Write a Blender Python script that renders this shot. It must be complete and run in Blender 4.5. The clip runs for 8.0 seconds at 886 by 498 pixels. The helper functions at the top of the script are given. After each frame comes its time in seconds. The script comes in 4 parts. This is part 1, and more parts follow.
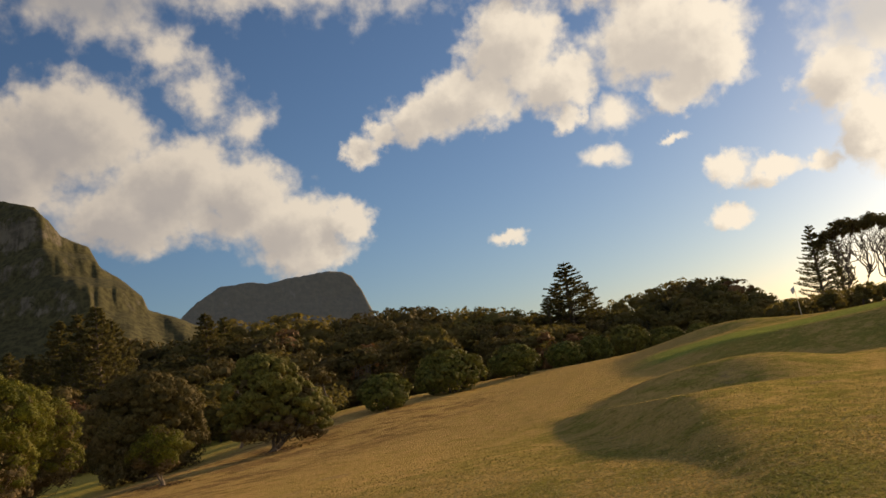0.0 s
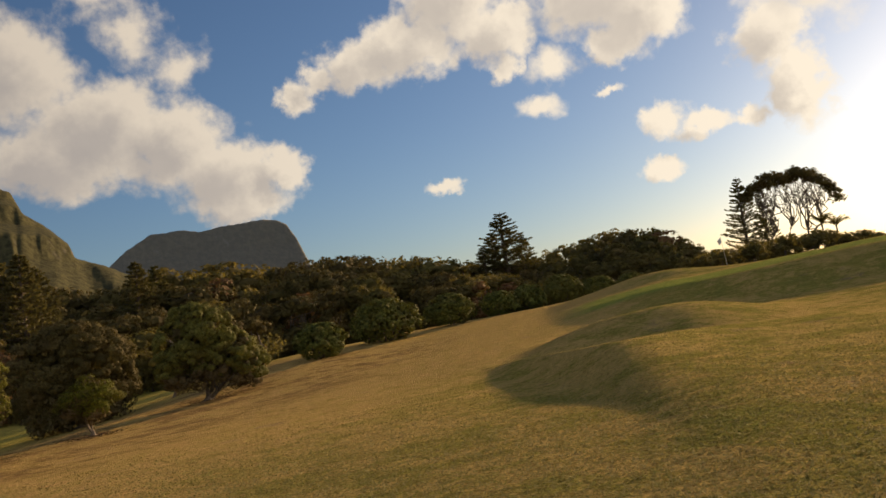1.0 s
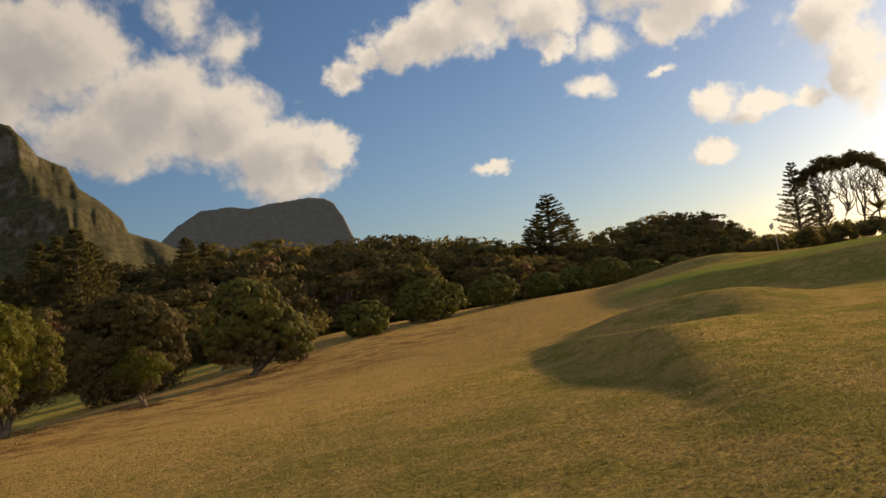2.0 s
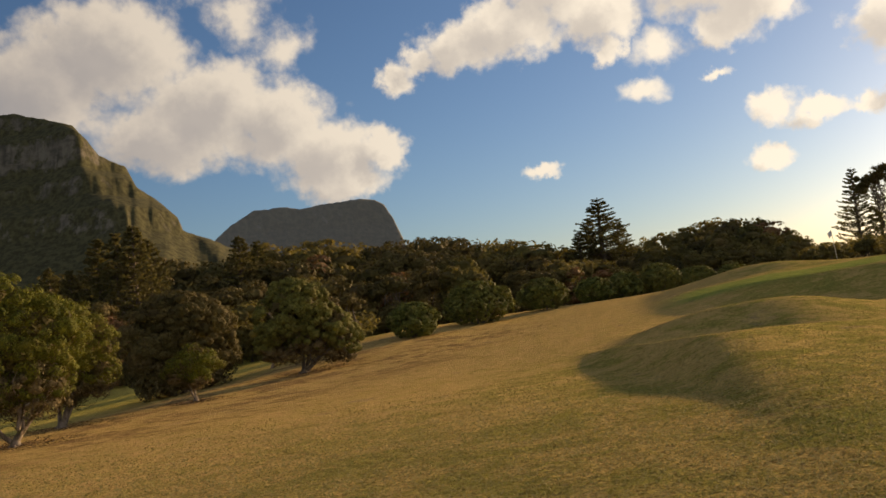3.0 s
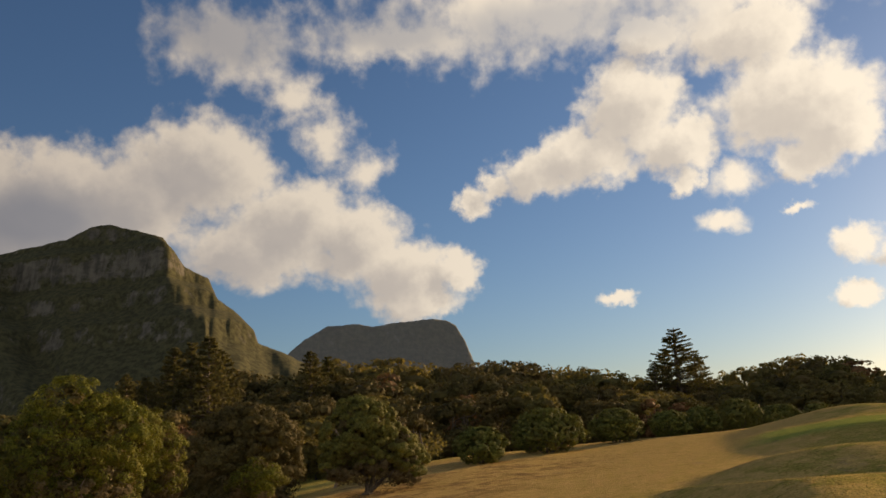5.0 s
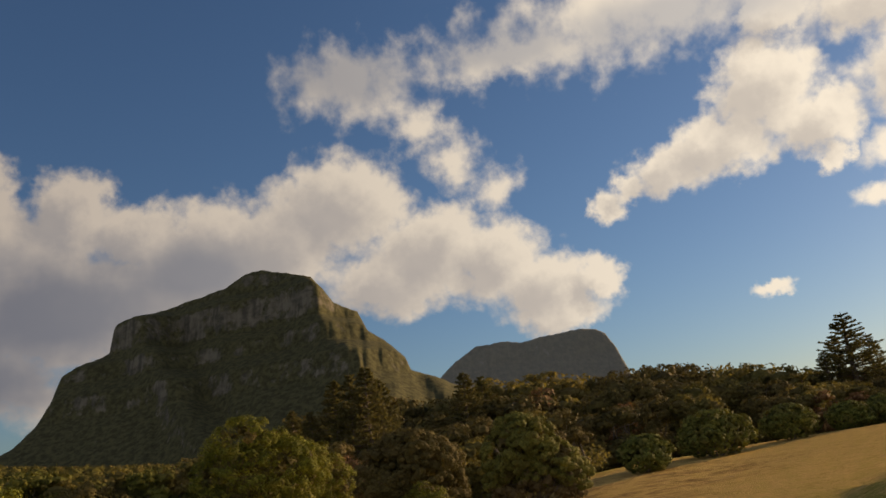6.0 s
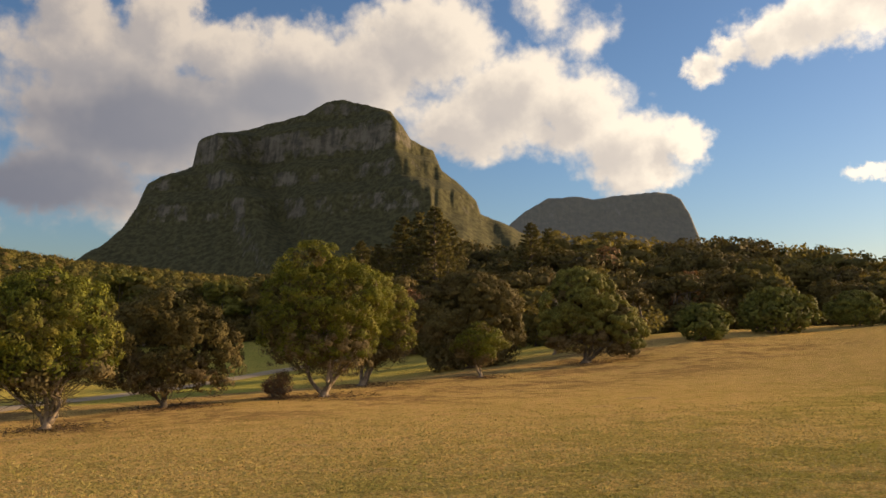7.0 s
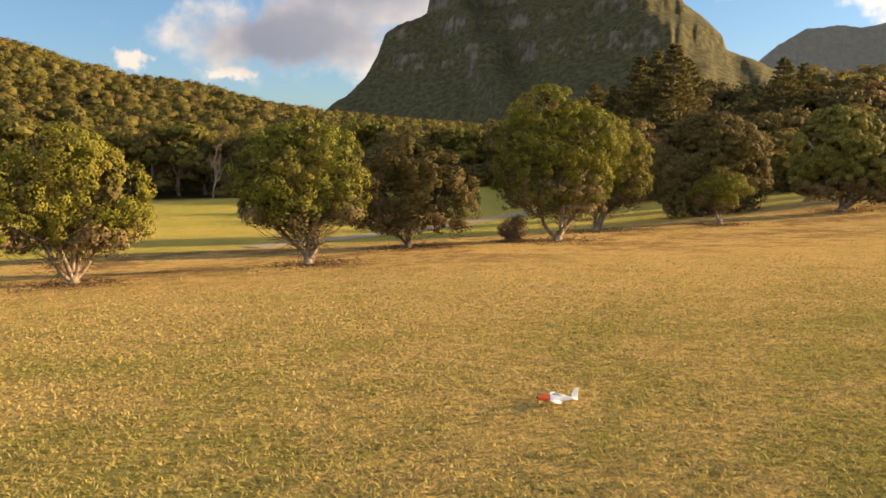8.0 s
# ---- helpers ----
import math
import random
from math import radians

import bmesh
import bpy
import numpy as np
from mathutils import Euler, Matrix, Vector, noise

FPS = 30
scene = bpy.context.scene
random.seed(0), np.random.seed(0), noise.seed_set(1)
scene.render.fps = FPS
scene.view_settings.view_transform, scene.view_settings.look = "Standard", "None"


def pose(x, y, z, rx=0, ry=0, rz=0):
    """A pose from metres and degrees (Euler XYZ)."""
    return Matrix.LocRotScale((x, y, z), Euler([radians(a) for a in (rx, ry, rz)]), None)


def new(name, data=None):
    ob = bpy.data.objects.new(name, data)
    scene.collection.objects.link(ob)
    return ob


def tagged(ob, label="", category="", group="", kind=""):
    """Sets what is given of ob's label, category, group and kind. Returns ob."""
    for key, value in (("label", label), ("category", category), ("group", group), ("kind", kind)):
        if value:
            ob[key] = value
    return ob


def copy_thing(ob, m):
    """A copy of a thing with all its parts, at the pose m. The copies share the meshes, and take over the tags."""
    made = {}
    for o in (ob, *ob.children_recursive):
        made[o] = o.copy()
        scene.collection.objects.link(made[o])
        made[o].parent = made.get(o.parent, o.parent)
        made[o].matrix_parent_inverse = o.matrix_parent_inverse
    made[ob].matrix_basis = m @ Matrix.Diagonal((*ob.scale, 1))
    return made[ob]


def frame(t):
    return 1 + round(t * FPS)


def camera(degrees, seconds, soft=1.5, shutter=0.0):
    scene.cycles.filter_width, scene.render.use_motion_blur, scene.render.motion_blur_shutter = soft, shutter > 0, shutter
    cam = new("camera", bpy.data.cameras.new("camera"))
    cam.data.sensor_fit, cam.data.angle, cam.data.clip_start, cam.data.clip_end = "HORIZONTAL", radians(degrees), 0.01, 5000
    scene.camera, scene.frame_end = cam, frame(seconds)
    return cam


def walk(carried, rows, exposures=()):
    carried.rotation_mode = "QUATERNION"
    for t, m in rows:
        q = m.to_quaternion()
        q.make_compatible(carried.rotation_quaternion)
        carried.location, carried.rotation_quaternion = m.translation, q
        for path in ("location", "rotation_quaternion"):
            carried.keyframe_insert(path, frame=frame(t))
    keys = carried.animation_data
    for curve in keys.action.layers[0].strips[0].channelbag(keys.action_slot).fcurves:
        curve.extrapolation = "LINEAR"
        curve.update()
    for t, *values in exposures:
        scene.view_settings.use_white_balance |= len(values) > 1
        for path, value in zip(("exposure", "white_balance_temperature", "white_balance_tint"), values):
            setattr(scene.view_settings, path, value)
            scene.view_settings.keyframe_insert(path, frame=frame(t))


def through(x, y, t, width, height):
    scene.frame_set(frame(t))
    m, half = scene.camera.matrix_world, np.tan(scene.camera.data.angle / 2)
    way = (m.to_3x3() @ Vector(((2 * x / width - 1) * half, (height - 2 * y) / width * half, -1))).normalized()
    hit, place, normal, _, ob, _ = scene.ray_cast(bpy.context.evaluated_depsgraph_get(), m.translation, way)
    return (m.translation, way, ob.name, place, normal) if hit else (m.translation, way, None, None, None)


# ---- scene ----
EYE = 1.70
cam = camera(56.5, 8.0, soft=1.6)
PATH = [
    (0.0, pose(0, 0, EYE, 98.70, 8.27, 1.19)),
    (0.2, pose(0, 0, EYE, 97.55, 8.43, 0.36)),
    (0.5, pose(0, 0, EYE, 96.49, 8.73, -1.04)),
    (1.0, pose(0, 0, EYE, 94.54, 8.38, -3.29)),
    (1.2, pose(0, 0, EYE, 93.83, 7.96, -3.21)),
    (1.5, pose(0, 0, EYE, 93.42, 7.13, -2.23)),
    (1.7, pose(0, 0, EYE, 93.45, 7.24, -1.31)),
    (2.8, pose(0, 0, EYE, 94.08, 6.20, 2.30)),
    (3.0, pose(0, 0, EYE, 94.15, 6.06, 3.17)),
    (3.2, pose(0, 0, EYE, 93.80, 5.15, 3.85)),
    (3.5, pose(0, 0, EYE, 92.85, 2.85, 4.28)),
    (4.0, pose(0, 0, EYE, 91.83, 0.19, 4.09)),
    (4.2, pose(0, 0, EYE, 93.08, 0.57, 2.66)),
    (4.5, pose(0, 0, EYE, 96.35, 0.03, 2.48)),
    (4.6, pose(0, 0, EYE, 97.61, 0.15, 3.34)),
    (4.8, pose(0, 0, EYE, 100.25, 1.38, 5.26)),
    (5.0, pose(0, 0, EYE, 102.98, 3.02, 7.81)),
    (5.2, pose(0, 0, EYE, 104.67, 4.71, 10.75)),
    (6.3, pose(0, 0, EYE, 104.44, 5.93, 20.50)),
    (6.5, pose(0, 0, EYE, 102.72, 4.45, 21.32)),
    (6.8, pose(0, 0, EYE, 97.89, 1.72, 22.98)),
    (7.0, pose(0, 0, EYE, 94.54, 0.21, 22.75)),
    (7.2, pose(0, 0, EYE, 89.92, -1.76, 22.69)),
    (7.4, pose(0, 0, EYE, 87.99, -2.30, 25.35)),
    (7.5, pose(0, 0, EYE, 86.56, -2.96, 27.76)),
    (7.7, pose(0, 0, EYE, 84.07, -2.31, 32.03)),
    (8.0, pose(0, 0, EYE, 83.92, 0.50, 38.79)),
]
EXPOSURES = [(0.0, 0.98), (1.5, 0.98), (3.0, 1.1), (4.0, 1.1), (4.5, 1.22), (5.2, 1.0), (6.5, 1.1), (7.0, 1.52), (7.5, 1.9), (8.0, 2.25)]
walk(cam, PATH, EXPOSURES)

# ---- sun ----
SUN_AZ, SUN_EL = 42.0, 9.5          # degrees, azimuth from +y towards +x
sun_way = Vector((math.sin(radians(SUN_AZ)) * math.cos(radians(SUN_EL)),
                  math.cos(radians(SUN_AZ)) * math.cos(radians(SUN_EL)), math.sin(radians(SUN_EL))))
lamp = bpy.data.lights.new("sun", "SUN")
lamp.energy, lamp.angle, lamp.color = 4.2, radians(2.0), (1.0, 0.67, 0.345)
sun = new("sun", lamp)
sun.rotation_euler = sun_way.to_track_quat("Z", "Y").to_euler()
sun.location = sun_way * 200


# ---- node helpers ----
class Nodes:
    """Short calls to make and join shader nodes in one tree."""

    def __init__(self, tree):
        self.tree = tree

    def add(self, kind, **pins):
        n = self.tree.nodes.new(kind)
        for key, value in pins.items():
            self.join(value, n.inputs[int(key[1:])] if key[0] == "i" and key[1:].isdigit() else n.inputs[key.replace("_", " ")])
        return n

    def join(self, value, pin):
        if isinstance(value, bpy.types.NodeSocket):
            self.tree.links.new(value, pin)
        else:
            pin.default_value = value

    def math(self, op, a, b=0.0, c=0.0, clamp=False):
        n = self.add("ShaderNodeMath", i0=a, i1=b, i2=c)
        n.operation, n.use_clamp = op, clamp
        return n.outputs[0]

    def vec(self, op, a, b=(0, 0, 0), c=(0, 0, 0)):
        n = self.add("ShaderNodeVectorMath", i0=a, i1=b, i2=c)
        n.operation = op
        return n.outputs["Value"] if op in ("LENGTH", "DOT_PRODUCT") else n.outputs[0]

    def noise(self, where, scale, detail=4.0, rough=0.55, warp=0.0):
        n = self.add("ShaderNodeTexNoise", Vector=where, Scale=scale, Detail=detail, Roughness=rough, Distortion=warp)
        return n.outputs[0]

    def span(self, x, a, b, lo=0.0, hi=1.0):
        n = self.add("ShaderNodeMapRange", Value=x, From_Min=a, From_Max=b, To_Min=lo, To_Max=hi)
        n.interpolation_type = "SMOOTHSTEP"
        return n.outputs[0]

    def mix(self, f, a, b, blend="MIX"):
        n = self.add("ShaderNodeMix")
        n.data_type, n.blend_type = "RGBA", blend
        self.join(f, n.inputs[0])
        self.join(a, n.inputs[6])
        self.join(b, n.inputs[7])
        return n.outputs[2]


def rgb(r, g, b):
    return (r, g, b, 1.0)


# ---- sky: clear evening sky with broken cumulus ----
# cloud heaps: azimuth, elevation, half width, half height, in degrees
HEAPS_WEST = [(-4.9, 16.2, 1.5, 1.4), (-3.2, 17.1, 1.7, 1.3), (-0.2, 17.8, 2.9, 1.9), (3.5, 18.4, 3.6, 2.1), (7.2, 21.5, 3.8, 3.4),
              (10.2, 18.5, 2.7, 2.3), (10.5, 16.0, 1.5, 1.3), (17.7, 20.0, 5.3, 3.1)]
HEAPS_SUN = [(20.0, 18.0, 2.9, 2.7), (17.6, 16.2, 2.3, 1.5), (16.9, 13.1, 1.4, 0.6), (20.0, 10.7, 2.2, 1.4), (22.8, 10.0, 3.0, 1.0),
             (25.4, 9.9, 1.7, 0.9), (19.6, 7.6, 1.9, 1.0), (27.6, 14.6, 2.4, 2.6), (29.0, 11.2, 1.7, 2.6), (5.1, 8.9, 2.1, 0.8), (15.6, 24.8, 4.6, 2.3), (8.6, 25.8, 3.6, 1.6)]
HEAPS_PEAK = [(-47.7, 19.7, 2.7, 2.7), (-41.9, 18.9, 2.7, 2.7), (-45.7, 16.4, 6.0, 2.8), (-37.6, 17.2, 3.8, 2.3), (-23.8, 18.6, 5.0, 3.6),
              (-17.2, 15.0, 4.2, 3.1), (-20.4, 13.0, 5.3, 2.3), (-13.1, 13.6, 3.4, 2.7), (-9.9, 11.4, 3.4, 2.7), (-5.9, 11.7, 1.9, 1.8)]
HEAPS_REST = [(-28.0, 16.4, 4.4, 3.2), (-9.3, 9.5, 4.2, 1.5), (-31.1, 16.8, 6.1, 3.1), (-34.9, 14.2, 8.4, 2.7), (-43.2, 12.7, 8.8, 4.2), (-47.5, 8.6, 5.7, 2.3),
              (-58.9, 6.6, 1.7, 0.7), (-52.6, 5.9, 2.0, 0.8)]
WISPS = [(13.3, 15.8, 2.2, 1.3), (12.3, 13.0, 1.8, 0.9), (-21.9, 26.9, 5.0, 2.7), (-17.3, 23.2, 2.3, 1.9), (-15.1, 20.8, 2.5, 1.7), (-12.8, 18.4, 1.9, 1.9), (-10.3, 27.4, 8.4, 1.7),
         (0.0, 28.4, 12.0, 3.3), (13.0, 27.6, 9.0, 3.8), (30.6, 17.4, 4.6, 2.7), (-51.1, 8.2, 5.7, 2.3), (-44.8, 7.8, 4.6, 2.3)]
GREY = [(-43.2, 12.2, 9.5, 4.4), (-34.5, 14.6, 7.0, 2.6), (-47.5, 8.6, 6.5, 2.6), (3.0, 27.4, 14.0, 2.8), (30.6, 18.2, 4.6, 3.0), (-21.9, 27.5, 7.0, 3.2), (-10.3, 28.0, 9.0, 2.4), (-48.5, 8.0, 9.0, 2.6)]

world = bpy.data.worlds.new("world")
scene.world = world
world.use_nodes = True
wt = world.node_tree
wt.nodes.clear()
W = Nodes(wt)
sky = W.add("ShaderNodeTexSky")
sky.sky_type, sky.sun_disc, sky.sun_elevation, sky.sun_rotation = "NISHITA", False, radians(SUN_EL), radians(SUN_AZ)
sky.air_density, sky.dust_density, sky.ozone_density = 1.0, 0.6, 3.0
way = W.add("ShaderNodeTexCoord").outputs["Generated"]
xyz = W.add("ShaderNodeSeparateXYZ", i0=way)
az = W.math("MULTIPLY", W.math("ARCTAN2", xyz.outputs[0], xyz.outputs[1]), 57.2958)
el = W.math("MULTIPLY", W.math("ARCSINE", xyz.outputs[2]), 57.2958)
flat = W.add("ShaderNodeCombineXYZ", i0=az, i1=el, i2=0.0).outputs[0]


def heap_field(p, heaps):
    total = None
    for a, e, w, h in heaps:
        d = W.vec("LENGTH", W.vec("MULTIPLY_ADD", p, (1 / w, 1 / h, 0), (-a / w, -e / h, 0)))
        full = min(1.0, 0.52 + 0.22 * h)
        f = W.math("MULTIPLY_ADD", d, -1.0, full)
        total = f if total is None else W.math("SMOOTH_MAX", total, f, 0.35)
    return total


def cloud_density(p):
    """How thick the cumulus is at p (azimuth, elevation)."""
    bend = W.add("ShaderNodeTexNoise", Vector=p, Scale=0.30, Detail=8.0, Roughness=0.62)
    q = W.vec("MULTIPLY_ADD", W.vec("SUBTRACT", bend.outputs[1], (0.5, 0.5, 0.5)), (2.8, 2.4, 0), p)
    curl = W.add("ShaderNodeTexNoise", Vector=p, Scale=1.1, Detail=6.0, Roughness=0.62)
    q = W.vec("MULTIPLY_ADD", W.vec("SUBTRACT", curl.outputs[1], (0.5, 0.5, 0.5)), (1.5, 1.3, 0), q)
    field = heap_field(q, HEAPS_WEST + HEAPS_SUN + HEAPS_PEAK + HEAPS_REST)
    thin = heap_field(q, WISPS)
    puff = W.noise(p, 0.42, 7.0, 0.52)
    lump = None
    for size, share in ((0.75, 0.20), (1.9, 0.09)):
        cell = W.add("ShaderNodeTexVoronoi", Vector=W.vec("MULTIPLY_ADD", W.vec("SUBTRACT", bend.outputs[1], (0.5, 0.5, 0.5)), (1.2, 1.2, 0), p), Scale=size)
        b = W.math("MULTIPLY_ADD", cell.outputs["Distance"], -share, share * 0.42)
        lump = b if lump is None else W.math("ADD", lump, b)
    soft = puff
    puff = W.math("ADD", W.math("MULTIPLY_ADD", puff, 0.95, 0.03), lump)
    body = W.math("ADD", W.math("MULTIPLY", field, 1.15), W.math("MULTIPLY_ADD", puff, 1.2, -0.46))
    veil = W.math("ADD", W.math("MULTIPLY", thin, 0.55), W.math("MULTIPLY_ADD", soft, 1.2, -0.54))
    return W.math("MAXIMUM", body, veil), field


here, field = cloud_density(flat)
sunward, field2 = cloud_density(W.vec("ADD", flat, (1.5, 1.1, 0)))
cover = W.span(here, -0.14, 0.48)
thick = W.span(here, 0.1, 1.1)
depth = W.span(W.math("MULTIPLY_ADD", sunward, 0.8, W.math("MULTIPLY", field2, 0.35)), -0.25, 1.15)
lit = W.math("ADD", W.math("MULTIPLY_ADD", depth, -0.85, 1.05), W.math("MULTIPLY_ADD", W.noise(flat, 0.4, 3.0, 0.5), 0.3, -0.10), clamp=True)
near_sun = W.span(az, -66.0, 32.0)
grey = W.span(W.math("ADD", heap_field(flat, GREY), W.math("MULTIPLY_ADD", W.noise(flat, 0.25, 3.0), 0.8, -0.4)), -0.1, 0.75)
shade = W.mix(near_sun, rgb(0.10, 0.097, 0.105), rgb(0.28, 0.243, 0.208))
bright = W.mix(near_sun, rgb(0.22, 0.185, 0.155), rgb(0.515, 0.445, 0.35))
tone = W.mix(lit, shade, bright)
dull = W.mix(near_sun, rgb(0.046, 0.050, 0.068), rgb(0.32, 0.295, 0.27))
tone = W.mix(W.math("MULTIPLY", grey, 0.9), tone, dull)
# unseen broken cloud added over the rest of the sky, brightened to fill shade
unseen_sky = W.math("MAXIMUM", W.span(W.math("ABSOLUTE", W.math("ADD", az, 18.0)), 58.0, 85.0), W.span(el, 31.0, 42.0))
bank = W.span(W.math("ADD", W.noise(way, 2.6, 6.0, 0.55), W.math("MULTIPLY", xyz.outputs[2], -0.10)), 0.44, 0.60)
bank = W.math("MULTIPLY", W.math("MULTIPLY", bank, unseen_sky), W.span(el, 1.0, 8.0))
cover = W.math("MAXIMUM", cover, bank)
tone = W.mix(unseen_sky, tone, rgb(0.82, 0.725, 0.61))
air = W.vec("MULTIPLY", sky.outputs[0], (0.0450, 0.0445, 0.0488))
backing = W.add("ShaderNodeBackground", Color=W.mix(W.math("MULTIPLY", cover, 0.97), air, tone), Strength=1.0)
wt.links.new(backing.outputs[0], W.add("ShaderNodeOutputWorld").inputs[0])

# ---- materials ----
def material(name, paint):
    """A node material; paint(N, where) returns the shader's colour, roughness, bump height and a tuning dict."""
    m = bpy.data.materials.new(name)
    m.use_nodes = True
    t = m.node_tree
    t.nodes.clear()
    N = Nodes(t)
    coord = N.add("ShaderNodeTexCoord")
    geo = N.add("ShaderNodeNewGeometry")
    surface = paint(N, coord, geo)
    t.links.new(surface, N.add("ShaderNodeOutputMaterial").inputs[0])
    return m


def principled(N, colour, rough=0.8, height=None, bump=0.2, depth=0.02, spec=0.3, **pins):
    n = N.add("ShaderNodeBsdfPrincipled", Base_Color=colour, Roughness=rough, Specular_IOR_Level=spec, **pins)
    if height is not None:
        b = N.add("ShaderNodeBump", Strength=bump, Distance=depth, Height=height)
        N.tree.links.new(b.outputs[0], n.inputs["Normal"])
    return n.outputs[0]


def leaf_paint(dark, light, dry, through=0.16, patch=0.9):
    def paint(N, coord, geo):
        r = geo.outputs["Random Per Island"]
        pos = geo.outputs["Position"]
        big = N.noise(pos, patch, 2.0)
        c = N.mix(N.span(r, 0.0, 0.9), rgb(*dark), rgb(*light))
        c = N.mix(N.math("MULTIPLY", N.span(big, 0.5, 0.75), 0.55), c, rgb(*dry))
        own = N.add("ShaderNodeObjectInfo").outputs["Random"]
        tone = N.noise(N.vec("ADD", pos, (31, 17, 5)), patch * 1.3, 2.0)
        c = N.mix(N.span(tone, 0.38, 0.62), N.mix(1.0, c, rgb(0.62, 0.66, 0.62), "MULTIPLY"), c)
        c = N.mix(N.math("MULTIPLY", own, 0.25), c, rgb(light[0] * 1.15, light[1] * 0.85, light[2]))
        d = principled(N, c, 0.75, spec=0.1)
        tr = N.add("ShaderNodeBsdfTranslucent", Color=N.mix(0.6, c, rgb(light[0] * 1.6, light[1] * 1.5, light[2] * 0.8)))
        return N.add("ShaderNodeMixShader", i0=through, i1=d, i2=tr.outputs[0]).outputs[0]
    return paint


def canopy_paint(dark, light, dry, through=0.15, crown=0.24):
    """Leaves of a whole canopy: every crown has a tint of its own."""
    def paint(N, coord, geo):
        pos = geo.outputs["Position"]
        cell = N.add("ShaderNodeTexVoronoi", Vector=pos, Scale=crown)
        tint = N.add("ShaderNodeSeparateColor", Color=cell.outputs["Color"])
        c = N.mix(N.span(tint.outputs[0], 0.1, 0.9), rgb(*dark), rgb(*light))
        c = N.mix(N.math("MULTIPLY", N.span(tint.outputs[1], 0.75, 1.0), 0.7), c, rgb(*dry))
        c = N.mix(N.math("MULTIPLY", N.span(N.noise(pos, 0.04, 3.0), 0.45, 0.7), 0.4), c, rgb(light[0] * 1.1, light[1] * 0.95, light[2]))
        c = N.mix(N.span(N.noise(pos, 1.1, 4.0, 0.7), 0.3, 0.7), N.mix(1.0, c, rgb(0.62, 0.64, 0.6), "MULTIPLY"), c)
        d = principled(N, c, 0.85, N.noise(pos, 2.2, 5.0, 0.7), 0.8, 0.5, spec=0.05)
        tr = N.add("ShaderNodeBsdfTranslucent", Color=c)
        return N.add("ShaderNodeMixShader", i0=through, i1=d, i2=tr.outputs[0]).outputs[0]
    return paint


def bark_paint(dark, light):
    def paint(N, coord, geo):
        p = coord.outputs["Object"]
        a = N.noise(N.vec("MULTIPLY", p, (1, 1, 0.25)), 14.0, 6.0, 0.65)
        b = N.noise(p, 2.5, 3.0)
        c = N.mix(N.span(N.math("ADD", a, N.math("MULTIPLY", b, 0.5)), 0.5, 1.0), rgb(*dark), rgb(*light))
        return principled(N, c, 0.85, a, 0.6, 0.03)
    return paint


